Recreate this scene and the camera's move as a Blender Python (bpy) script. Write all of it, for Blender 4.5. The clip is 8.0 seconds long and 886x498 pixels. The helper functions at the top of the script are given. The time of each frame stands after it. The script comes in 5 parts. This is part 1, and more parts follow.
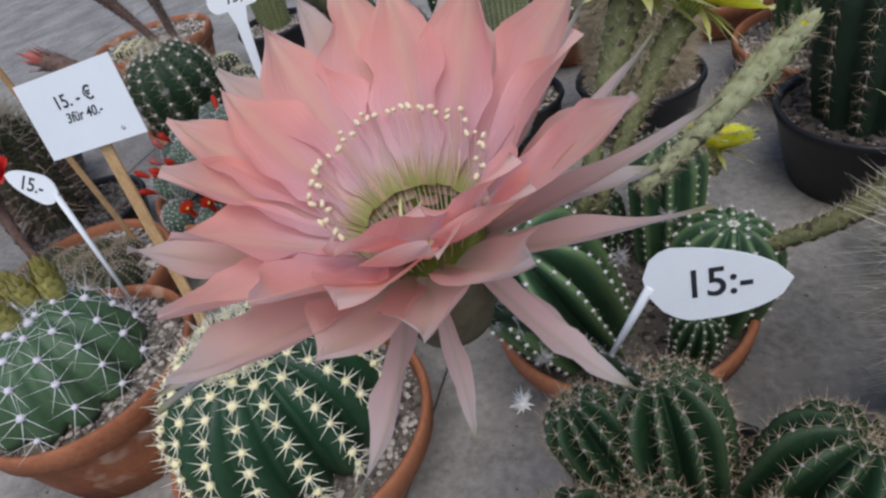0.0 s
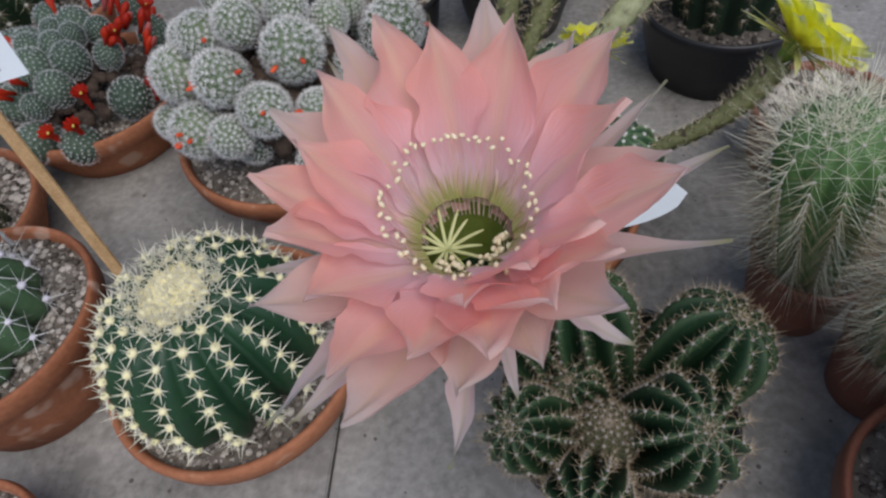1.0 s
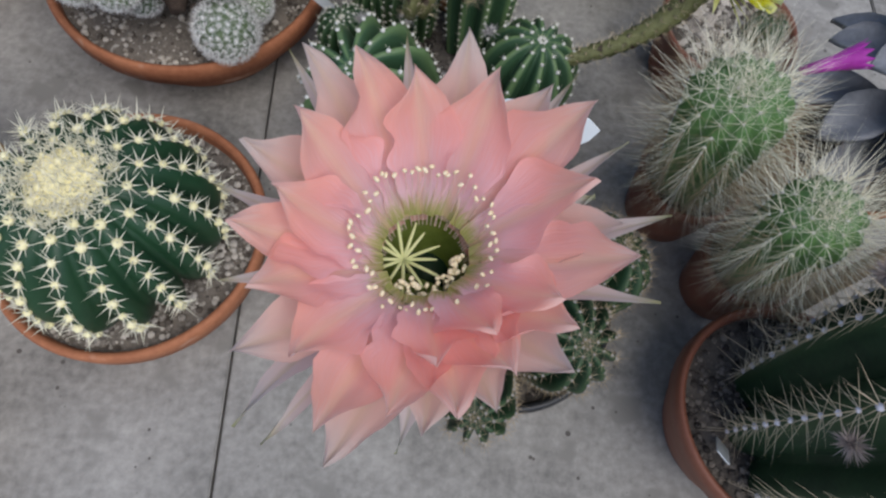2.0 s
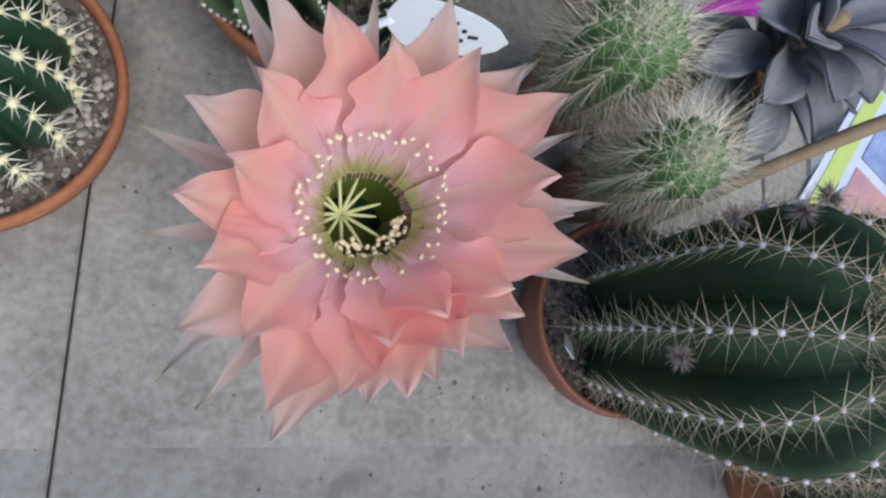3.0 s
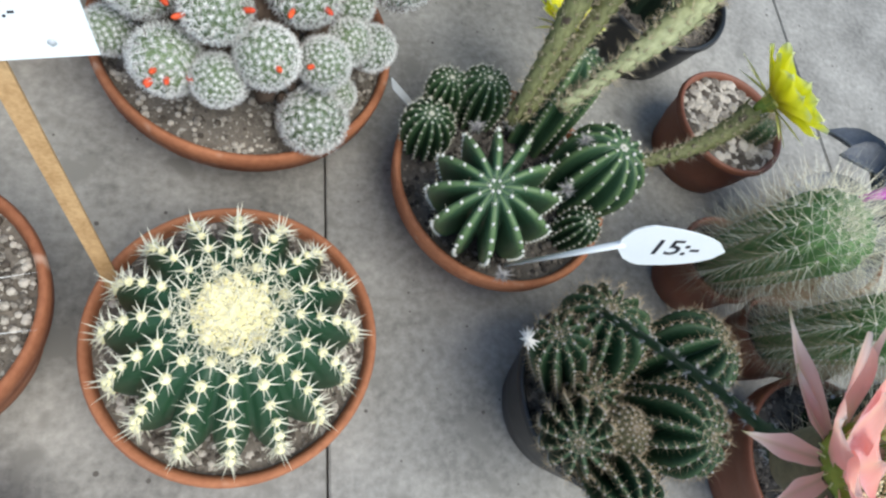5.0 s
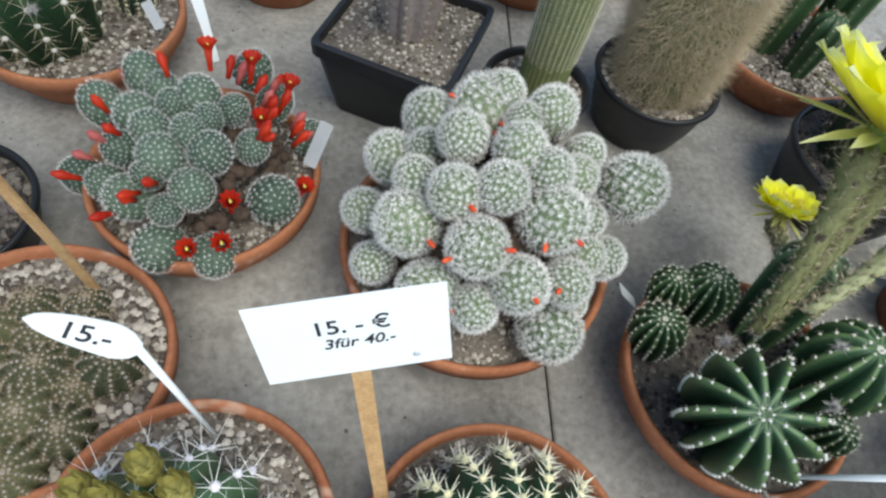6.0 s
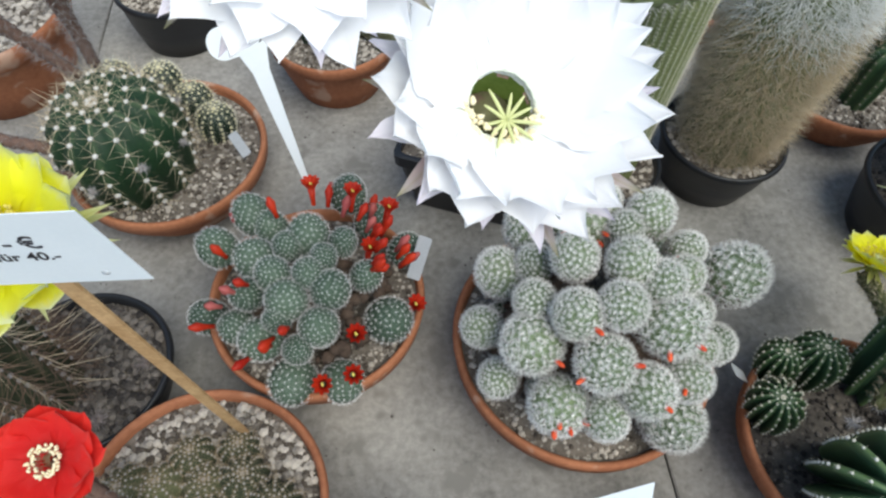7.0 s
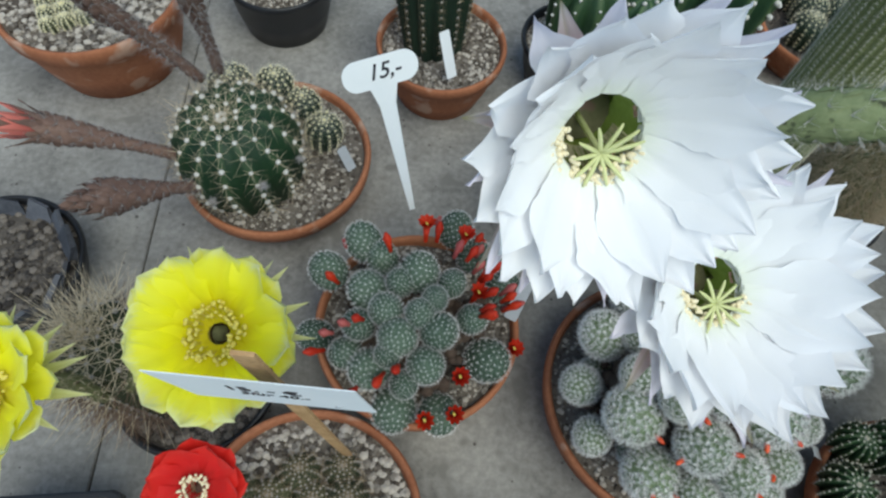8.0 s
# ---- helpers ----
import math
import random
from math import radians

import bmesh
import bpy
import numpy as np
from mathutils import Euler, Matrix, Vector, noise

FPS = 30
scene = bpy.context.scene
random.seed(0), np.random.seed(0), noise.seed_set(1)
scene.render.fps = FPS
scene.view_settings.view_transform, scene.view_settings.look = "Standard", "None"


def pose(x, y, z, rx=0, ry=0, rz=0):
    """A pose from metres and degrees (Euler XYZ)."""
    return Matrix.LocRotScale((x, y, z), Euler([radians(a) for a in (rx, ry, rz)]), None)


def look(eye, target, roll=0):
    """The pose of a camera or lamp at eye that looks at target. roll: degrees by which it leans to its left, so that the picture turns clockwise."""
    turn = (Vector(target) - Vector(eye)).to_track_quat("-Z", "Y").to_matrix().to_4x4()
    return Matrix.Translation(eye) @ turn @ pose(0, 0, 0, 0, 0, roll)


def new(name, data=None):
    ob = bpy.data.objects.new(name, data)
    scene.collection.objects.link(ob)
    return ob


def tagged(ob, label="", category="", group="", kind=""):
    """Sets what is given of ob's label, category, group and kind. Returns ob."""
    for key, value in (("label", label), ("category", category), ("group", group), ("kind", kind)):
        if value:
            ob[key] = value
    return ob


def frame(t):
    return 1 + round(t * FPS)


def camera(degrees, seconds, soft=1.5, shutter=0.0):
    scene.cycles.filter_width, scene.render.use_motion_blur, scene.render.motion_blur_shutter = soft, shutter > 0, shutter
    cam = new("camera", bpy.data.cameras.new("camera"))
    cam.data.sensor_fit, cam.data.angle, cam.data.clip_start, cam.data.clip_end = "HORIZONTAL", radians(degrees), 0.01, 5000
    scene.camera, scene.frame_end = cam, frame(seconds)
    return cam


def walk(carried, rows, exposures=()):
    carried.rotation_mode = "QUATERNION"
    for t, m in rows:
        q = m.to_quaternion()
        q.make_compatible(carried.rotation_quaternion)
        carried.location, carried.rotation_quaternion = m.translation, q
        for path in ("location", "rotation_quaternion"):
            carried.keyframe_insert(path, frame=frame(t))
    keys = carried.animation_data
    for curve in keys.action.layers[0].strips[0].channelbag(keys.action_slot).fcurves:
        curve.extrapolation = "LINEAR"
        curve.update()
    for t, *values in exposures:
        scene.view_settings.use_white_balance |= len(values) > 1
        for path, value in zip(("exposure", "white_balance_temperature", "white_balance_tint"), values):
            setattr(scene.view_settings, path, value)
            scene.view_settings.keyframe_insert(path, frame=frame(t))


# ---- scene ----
cam = camera(70.1, 8.0, 2.4)
PATH = [
    (0, (0.0516, 0.0519, 0.4379), (0.0270, 0.5212, 0.0664), -16.11),
    (0.5, (0.0365, 0.0641, 0.4617), (0.0577, 0.4998, 0.0493), -14.27),
    (1, (0.0142, 0.0683, 0.4868), (0.0862, 0.4278, 0.0095), -10.66),
    (1.2, (0.0099, 0.0692, 0.4922), (0.1049, 0.4059, 0.0016), -6.35),
    (2.3, (0.0080, 0.1294, 0.5266), (0.1463, 0.2556, -0.0435), 27.64),
    (2.5, (0.0050, 0.1350, 0.5231), (0.1597, 0.2265, -0.0493), 39.61),
    (3, (-0.0055, 0.1510, 0.5232), (0.2096, 0.1624, -0.0368), 68.10),
    (3.5, (-0.0352, 0.1654, 0.5245), (0.2327, 0.1254, -0.0109), 80.06),
    (4, (-0.0757, 0.1879, 0.5307), (0.2105, 0.1692, 0.0037), 75.46),
    (4.2, (-0.0908, 0.2015, 0.5297), (0.1935, 0.2002, 0.0014), 70.47),
    (5.3, (-0.1707, 0.2803, 0.5309), (0.0708, 0.4525, 0.0094), 30.35),
    (5.5, (-0.1805, 0.3019, 0.5342), (0.0476, 0.4984, 0.0152), 27.11),
    (6, (-0.2180, 0.3613, 0.5571), (-0.0285, 0.6234, 0.0517), 14.01),
    (6.5, (-0.2411, 0.4136, 0.5946), (-0.0577, 0.7014, 0.1011), 6.43),
    (7, (-0.2615, 0.4586, 0.6275), (-0.0927, 0.7318, 0.1207), 3.44),
    (7.5, (-0.2793, 0.5069, 0.6694), (-0.1256, 0.7653, 0.1501), 4.32),
    (8, (-0.3142, 0.5663, 0.6901), (-0.1763, 0.8038, 0.1566), 8.50),
]
SKY, SUN = 0.10, 1.75
EXPOSURES = [(0.0, 0.26, 6350, 14), (0.5, 0.23, 6350, 14), (1.0, 0.24, 6400, 13), (2.5, 0.51, 6350, 11), (3.5, 0.61, 6400, 11), (4.0, 0.67, 6400, 10), (5.5, 1.21, 6550, 3),
             (6.0, 1.02, 6600, 3), (6.5, 0.86, 6600, 4), (7.0, 0.88, 6600, 4), (7.5, 0.78, 6550, 3), (8.0, 0.47, 6350, -1)]
walk(cam, [(t, look(eye, target, roll)) for t, eye, target, roll in PATH], EXPOSURES)

# ---- world, sun, exposure ----
world = bpy.data.worlds.new("sky")
scene.world = world
world.use_nodes = True
wn = world.node_tree
sky = wn.nodes.new("ShaderNodeTexSky")
sky.sky_type = "NISHITA"
sky.sun_disc = False
sky.sun_elevation, sky.sun_rotation = radians(58), radians(200)
wn.links.new(sky.outputs[0], wn.nodes["Background"].inputs[0])
wn.nodes["Background"].inputs[1].default_value = SKY
sun = new("sun", bpy.data.lights.new("sun", "SUN"))
sun.data.energy, sun.data.angle, sun.data.color = SUN, radians(50), (1.0, 0.965, 0.91)
sun.matrix_world = look((0.25, -0.7, 2.0), (0, 0.4, 0))


# ---- materials ----
def rgb(c):
    return (*c, 1.0)


def node(nt, kind, **inputs):
    n = nt.nodes.new(kind)
    for k, v in inputs.items():
        n.inputs[k].default_value = v
    return n


def material(name, dark, light, scale=60.0, rough=0.7, bump=0.2, fine=400.0, spots=None, spot_scale=180.0,
             vary=0.0, translucent=0.0, spec=0.4, contrast=0.25, island=0.0, specks=None, crest=None):
    """Two scales of noise between two colours, optional spots, and a fine bump."""
    m = bpy.data.materials.new(name)
    m.use_nodes = True
    nt = m.node_tree
    bsdf = nt.nodes["Principled BSDF"]
    tc = nt.nodes.new("ShaderNodeTexCoord")
    big = node(nt, "ShaderNodeTexNoise", Scale=scale, Detail=5.0, Roughness=0.6)
    small = node(nt, "ShaderNodeTexNoise", Scale=fine, Detail=3.0, Roughness=0.6)
    for n in (big, small):
        nt.links.new(tc.outputs["Object"], n.inputs["Vector"])
    add = nt.nodes.new("ShaderNodeMath")
    add.operation = "MULTIPLY_ADD"
    add.inputs[1].default_value = 0.6
    nt.links.new(big.outputs[0], add.inputs[0])
    half = nt.nodes.new("ShaderNodeMath")
    half.operation = "MULTIPLY"
    half.inputs[1].default_value = 0.4
    nt.links.new(small.outputs[0], half.inputs[0])
    nt.links.new(half.outputs[0], add.inputs[2])
    value = add.outputs[0]
    if vary:
        info = nt.nodes.new("ShaderNodeObjectInfo")
        va = nt.nodes.new("ShaderNodeMath")
        va.operation = "MULTIPLY_ADD"
        va.inputs[1].default_value = vary
        nt.links.new(info.outputs["Random"], va.inputs[0])
        nt.links.new(value, va.inputs[2])
        sub = nt.nodes.new("ShaderNodeMath")
        sub.operation = "SUBTRACT"
        sub.inputs[1].default_value = vary / 2
        nt.links.new(va.outputs[0], sub.inputs[0])
        value = sub.outputs[0]
    if island:
        geo = nt.nodes.new("ShaderNodeNewGeometry")
        va = nt.nodes.new("ShaderNodeMath")
        va.operation = "MULTIPLY_ADD"
        va.inputs[1].default_value = island
        nt.links.new(geo.outputs["Random Per Island"], va.inputs[0])
        nt.links.new(value, va.inputs[2])
        sub = nt.nodes.new("ShaderNodeMath")
        sub.operation = "SUBTRACT"
        sub.inputs[1].default_value = island / 2
        nt.links.new(va.outputs[0], sub.inputs[0])
        value = sub.outputs[0]
    ramp = nt.nodes.new("ShaderNodeValToRGB")
    ramp.color_ramp.elements[0].position, ramp.color_ramp.elements[1].position = 0.5 - contrast, 0.5 + contrast
    ramp.color_ramp.elements[0].color, ramp.color_ramp.elements[1].color = rgb(dark), rgb(light)
    nt.links.new(value, ramp.inputs[0])
    colour = ramp.outputs[0]
    if spots:
        sp = node(nt, "ShaderNodeTexNoise", Scale=spot_scale, Detail=2.0)
        nt.links.new(tc.outputs["Object"], sp.inputs["Vector"])
        sr = nt.nodes.new("ShaderNodeValToRGB")
        sr.color_ramp.elements[0].position, sr.color_ramp.elements[1].position = 0.60, 0.68
        nt.links.new(sp.outputs[0], sr.inputs[0])
        mix = nt.nodes.new("ShaderNodeMix")
        mix.data_type = "RGBA"
        nt.links.new(sr.outputs[0], mix.inputs[0])
        nt.links.new(colour, mix.inputs[6])
        mix.inputs[7].default_value = rgb(spots)
        colour = mix.outputs[2]
    if specks:
        sp = node(nt, "ShaderNodeTexVoronoi", Scale=specks[1])
        nt.links.new(tc.outputs["Object"], sp.inputs["Vector"])
        keep = node(nt, "ShaderNodeTexNoise", Scale=specks[1] * 0.35, Detail=2.0)
        nt.links.new(tc.outputs["Object"], keep.inputs["Vector"])
        sm = nt.nodes.new("ShaderNodeMath")
        sm.operation = "MULTIPLY_ADD"
        sm.inputs[1].default_value = -0.9
        nt.links.new(keep.outputs[0], sm.inputs[0])
        nt.links.new(sp.outputs["Distance"], sm.inputs[2])
        sr = nt.nodes.new("ShaderNodeValToRGB")
        sr.color_ramp.elements[0].position, sr.color_ramp.elements[1].position = 0.0, 0.06
        sr.color_ramp.elements[0].color, sr.color_ramp.elements[1].color = (1, 1, 1, 1), (0, 0, 0, 1)
        off = nt.nodes.new("ShaderNodeMath")
        off.operation = "ADD"
        off.inputs[1].default_value = 0.47
        nt.links.new(sm.outputs[0], off.inputs[0])
        nt.links.new(off.outputs[0], sr.inputs[0])
        mix = nt.nodes.new("ShaderNodeMix")
        mix.data_type = "RGBA"
        nt.links.new(sr.outputs[0], mix.inputs[0])
        nt.links.new(colour, mix.inputs[6])
        mix.inputs[7].default_value = rgb(specks[0])
        colour = mix.outputs[2]
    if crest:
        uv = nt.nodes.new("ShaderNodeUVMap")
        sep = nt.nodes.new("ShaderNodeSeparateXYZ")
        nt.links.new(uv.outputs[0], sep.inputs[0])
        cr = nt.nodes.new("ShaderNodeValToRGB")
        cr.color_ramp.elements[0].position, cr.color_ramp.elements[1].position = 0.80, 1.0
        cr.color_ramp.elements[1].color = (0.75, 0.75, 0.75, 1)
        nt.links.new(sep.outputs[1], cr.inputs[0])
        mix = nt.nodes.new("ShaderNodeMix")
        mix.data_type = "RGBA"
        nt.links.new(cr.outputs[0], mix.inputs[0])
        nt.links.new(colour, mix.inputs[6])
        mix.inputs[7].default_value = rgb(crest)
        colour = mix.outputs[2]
    nt.links.new(colour, bsdf.inputs["Base Color"])
    bsdf.inputs["Roughness"].default_value = rough
    bsdf.inputs["Specular IOR Level"].default_value = spec
    if bump:
        bp = node(nt, "ShaderNodeBump", Strength=bump, Distance=0.002)
        nt.links.new(value, bp.inputs["Height"])
        nt.links.new(bp.outputs[0], bsdf.inputs["Normal"])
    if translucent:
        tr = nt.nodes.new("ShaderNodeBsdfTranslucent")
        nt.links.new(colour, tr.inputs[0])
        mx = nt.nodes.new("ShaderNodeMixShader")
        mx.inputs[0].default_value = translucent
        nt.links.new(bsdf.outputs[0], mx.inputs[1])
        nt.links.new(tr.outputs[0], mx.inputs[2])
        nt.links.new(mx.outputs[0], nt.nodes["Material Output"].inputs[0])
    return m


def petal_material(name, along, across, mid=0.5, rough=0.55, translucent=0.35, streak=0.25, relief=0.35):
    """along: colours from the base (0) to the tip (1); across: the colour of the mid stripe."""
    m = bpy.data.materials.new(name)
    m.use_nodes = True
    nt = m.node_tree
    bsdf = nt.nodes["Principled BSDF"]
    uv = nt.nodes.new("ShaderNodeUVMap")
    sep = nt.nodes.new("ShaderNodeSeparateXYZ")
    nt.links.new(uv.outputs[0], sep.inputs[0])
    info = nt.nodes.new("ShaderNodeObjectInfo")
    noi = node(nt, "ShaderNodeTexNoise", Scale=9.0, Detail=4.0)
    mp = nt.nodes.new("ShaderNodeMapping")
    mp.inputs["Scale"].default_value = (0.6, 5.0, 1.0)
    comb = nt.nodes.new("ShaderNodeVectorMath")
    nt.links.new(uv.outputs[0], comb.inputs[0])
    nt.links.new(info.outputs["Random"], comb.inputs[1])
    nt.links.new(comb.outputs[0], mp.inputs[0])
    nt.links.new(mp.outputs[0], noi.inputs["Vector"])
    sh = nt.nodes.new("ShaderNodeMath")
    sh.operation = "MULTIPLY_ADD"
    sh.inputs[1].default_value = streak
    nt.links.new(noi.outputs[0], sh.inputs[0])
    nt.links.new(sep.outputs[0], sh.inputs[2])
    off = nt.nodes.new("ShaderNodeMath")
    off.operation = "SUBTRACT"
    off.inputs[1].default_value = streak / 2
    nt.links.new(sh.outputs[0], off.inputs[0])
    ramp = nt.nodes.new("ShaderNodeValToRGB")
    while len(ramp.color_ramp.elements) < len(along):
        ramp.color_ramp.elements.new(0.5)
    for e, (p, c) in zip(ramp.color_ramp.elements, along):
        e.position, e.color = p, rgb(c)
    nt.links.new(off.outputs[0], ramp.inputs[0])
    stripe = nt.nodes.new("ShaderNodeMath")
    stripe.operation = "PINGPONG"
    stripe.inputs[1].default_value = 0.5
    nt.links.new(sep.outputs[1], stripe.inputs[0])
    sr = nt.nodes.new("ShaderNodeValToRGB")
    sr.color_ramp.elements[0].position, sr.color_ramp.elements[1].position = 0.34, 0.5
    sr.color_ramp.elements[1].color = (mid, mid, mid, 1)
    nt.links.new(stripe.outputs[0], sr.inputs[0])
    mix = nt.nodes.new("ShaderNodeMix")
    mix.data_type = "RGBA"
    nt.links.new(sr.outputs[0], mix.inputs[0])
    nt.links.new(ramp.outputs[0], mix.inputs[6])
    mix.inputs[7].default_value = rgb(across)
    veins = node(nt, "ShaderNodeTexNoise", Scale=14.0, Detail=3.0)
    mv = nt.nodes.new("ShaderNodeMapping")
    mv.inputs["Scale"].default_value = (0.25, 4.0, 1.0)
    nt.links.new(comb.outputs[0], mv.inputs[0])
    nt.links.new(mv.outputs[0], veins.inputs["Vector"])
    bp = node(nt, "ShaderNodeBump", Strength=relief, Distance=0.0012)
    nt.links.new(veins.outputs[0], bp.inputs["Height"])
    nt.links.new(bp.outputs[0], bsdf.inputs["Normal"])
    nt.links.new(mix.outputs[2], bsdf.inputs["Base Color"])
    bsdf.inputs["Roughness"].default_value = rough
    bsdf.inputs["Specular IOR Level"].default_value = 0.3
    bsdf.inputs["Sheen Weight"].default_value = 0.15
    tr = nt.nodes.new("ShaderNodeBsdfTranslucent")
    nt.links.new(mix.outputs[2], tr.inputs[0])
    mx = nt.nodes.new("ShaderNodeMixShader")
    mx.inputs[0].default_value = translucent
    nt.links.new(bsdf.outputs[0], mx.inputs[1])
    nt.links.new(tr.outputs[0], mx.inputs[2])
    nt.links.new(mx.outputs[0], nt.nodes["Material Output"].inputs[0])
    return m


SLAB = material("weathered_concrete", (0.15, 0.143, 0.13), (0.40, 0.382, 0.35), 9, 0.88, 0.5, 130, (0.22, 0.21, 0.19), 26, contrast=0.17, specks=((0.10, 0.09, 0.08), 85))
DARKSLAB = material("damp_concrete", (0.135, 0.132, 0.125), (0.325, 0.318, 0.305), 11, 0.85, 0.5, 130, (0.165, 0.16, 0.15), 26, contrast=0.20, specks=((0.06, 0.055, 0.05), 85))
JOINT = material("joint_dirt", (0.03, 0.028, 0.025), (0.09, 0.08, 0.07), 60, 0.95)
TERRA = material("terracotta", (0.25, 0.085, 0.038), (0.46, 0.185, 0.09), 16, 0.85, 0.3, 190, (0.50, 0.31, 0.22), 30, vary=0.25, contrast=0.2)
BROWNPOT = material("brown_plastic", (0.17, 0.06, 0.035), (0.26, 0.10, 0.06), 12, 0.5, 0.05, 260)
BLACKPOT = material("black_plastic", (0.010, 0.011, 0.013), (0.026, 0.027, 0.030), 20, 0.42, 0.05, 300)
SOIL = material("gritty_soil", (0.060, 0.049, 0.040), (0.24, 0.205, 0.168), 90, 0.95, 0.9, 420, (0.40, 0.37, 0.32), 230)
DARKSOIL = material("dark_soil", (0.035, 0.030, 0.026), (0.15, 0.13, 0.11), 80, 0.95, 0.9, 380)
GRIT = material("grit_stones", (0.075, 0.06, 0.047), (0.50, 0.45, 0.385), 120, 0.85, 0.2, 600, island=0.8)
DARKGRIT = material("dark_grit", (0.03, 0.025, 0.022), (0.18, 0.155, 0.13), 120, 0.9, 0.2, 600, island=0.7)
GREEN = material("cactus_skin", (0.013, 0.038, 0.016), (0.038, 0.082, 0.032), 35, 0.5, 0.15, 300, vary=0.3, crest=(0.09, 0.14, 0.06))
DARKGREEN = material("dark_cactus_skin", (0.007, 0.017, 0.010), (0.019, 0.039, 0.022), 35, 0.5, 0.2, 300, vary=0.3)
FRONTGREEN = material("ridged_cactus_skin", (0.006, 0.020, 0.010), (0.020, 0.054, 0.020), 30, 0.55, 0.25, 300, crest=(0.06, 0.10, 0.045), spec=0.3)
YOUNGGREEN = material("young_cactus_skin", (0.05, 0.12, 0.03), (0.12, 0.23, 0.07), 30, 0.5, 0.1, 300)
YELLOWANTHER = material("yellow_anther", (0.76, 0.62, 0.06), (0.90, 0.80, 0.25), 200, 0.7, 0, translucent=0.2)
DARKSPINE = material("dark_spine", (0.05, 0.03, 0.028), (0.16, 0.10, 0.085), 300, 0.6, 0, spec=0.3)
SLATE = material("dark_slate", (0.045, 0.048, 0.058), (0.15, 0.155, 0.175), 60, 0.7, 0.5, 300, vary=0.4)
CORK = material("corky_stem", (0.03, 0.02, 0.015), (0.13, 0.09, 0.065), 160, 0.95, 0.8, 500)
GLOBEGREEN = material("globe_cactus_skin", (0.035, 0.085, 0.040), (0.095, 0.165, 0.080), 26, 0.5, 0.15, 260)
TUBEDARK = material("brown_green_tube", (0.05, 0.045, 0.025), (0.16, 0.13, 0.075), 90, 0.8, 0.3, 400)
LILACWOOL = material("lilac_wool", (0.56, 0.53, 0.60), (0.84, 0.81, 0.86), 200, 0.95, 0.4, 700, spec=0.1)
DARKTHROAT = material("brown_throat", (0.03, 0.014, 0.006), (0.09, 0.045, 0.012), 60, 0.7, 0.2, 300)
PINKFILAMENT = material("pink_filament", (0.86, 0.66, 0.58), (0.94, 0.80, 0.72), 200, 0.6, 0, translucent=0.3)
PRINTLIME = material("print_lime", (0.45, 0.60, 0.12), (0.60, 0.72, 0.25), 50, 0.4, 0, 500)
PRINTBLUE = material("print_blue", (0.10, 0.16, 0.38), (0.45, 0.56, 0.80), 34, 0.4, 0, 220)
PRINTTEXT = material("print_text", (0.42, 0.47, 0.60), (0.62, 0.66, 0.76), 50, 0.4, 0, 500)
BARRELGREEN = material("barrel_skin", (0.010, 0.040, 0.018), (0.024, 0.076, 0.032), 30, 0.45, 0.1, 300)
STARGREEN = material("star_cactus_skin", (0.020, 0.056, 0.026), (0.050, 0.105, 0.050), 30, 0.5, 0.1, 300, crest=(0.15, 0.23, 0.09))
PALEGREEN = material("tubercle_skin", (0.085, 0.125, 0.06), (0.17, 0.225, 0.115), 8, 0.6, 0.1, 60, vary=0.4)
BLUEGREEN = material("small_head_skin", (0.045, 0.078, 0.050), (0.105, 0.155, 0.105), 8, 0.6, 0.15, 60, vary=0.4)
WOOL = material("white_wool", (0.50, 0.48, 0.44), (0.82, 0.80, 0.76), 200, 0.95, 0.4, 700, spec=0.1)
GREYWOOL = material("grey_wool", (0.24, 0.22, 0.21), (0.50, 0.48, 0.47), 200, 0.95, 0.5, 700, spec=0.1)
CREAMWOOL = material("cream_wool", (0.82, 0.72, 0.33), (0.95, 0.90, 0.64), 180, 0.95, 0.4, 700, spec=0.1)
SPINE = material("pale_spine", (0.68, 0.63, 0.46), (0.88, 0.85, 0.70), 300, 0.6, 0, spec=0.3)
WHITESPINE = material("white_spine", (0.76, 0.75, 0.72), (0.92, 0.92, 0.90), 300, 0.6, 0, spec=0.3)
TANSPINE = material("tan_spine", (0.26, 0.19, 0.11), (0.54, 0.43, 0.28), 300, 0.7, 0, spec=0.3)
HAIR = material("tan_hair", (0.42, 0.33, 0.21), (0.74, 0.63, 0.46), 120, 0.7, 0, spec=0.3)
BROWNSPINE = material("brown_spine", (0.10, 0.065, 0.045), (0.24, 0.16, 0.11), 300, 0.7, 0, spec=0.3)
COLUMN = material("column_skin", (0.10, 0.125, 0.045), (0.21, 0.24, 0.10), 60, 0.7, 0.2, 400)
TUBE = material("flower_tube", (0.080, 0.084, 0.040), (0.216, 0.208, 0.112), 90, 0.7, 0.2, 400, (0.20, 0.13, 0.10), 130)
YTUBE = material("yellow_flower_tube", (0.065, 0.070, 0.024), (0.22, 0.225, 0.095), 90, 0.7, 0.2, 400, (0.05, 0.035, 0.022), 120)
BUDSKIN = material("brown_bud", (0.085, 0.047, 0.038), (0.230, 0.145, 0.111), 70, 0.8, 0.3, 300, vary=0.2)
BUDGREEN = material("pale_striped_bud", (0.20, 0.22, 0.10), (0.46, 0.47, 0.28), 90, 0.75, 0.2, 400, (0.07, 0.06, 0.03), 110)
GREENBUD = material("green_bud", (0.12, 0.16, 0.065), (0.27, 0.31, 0.16), 60, 0.75, 0.3, 300, (0.05, 0.06, 0.03), 95)
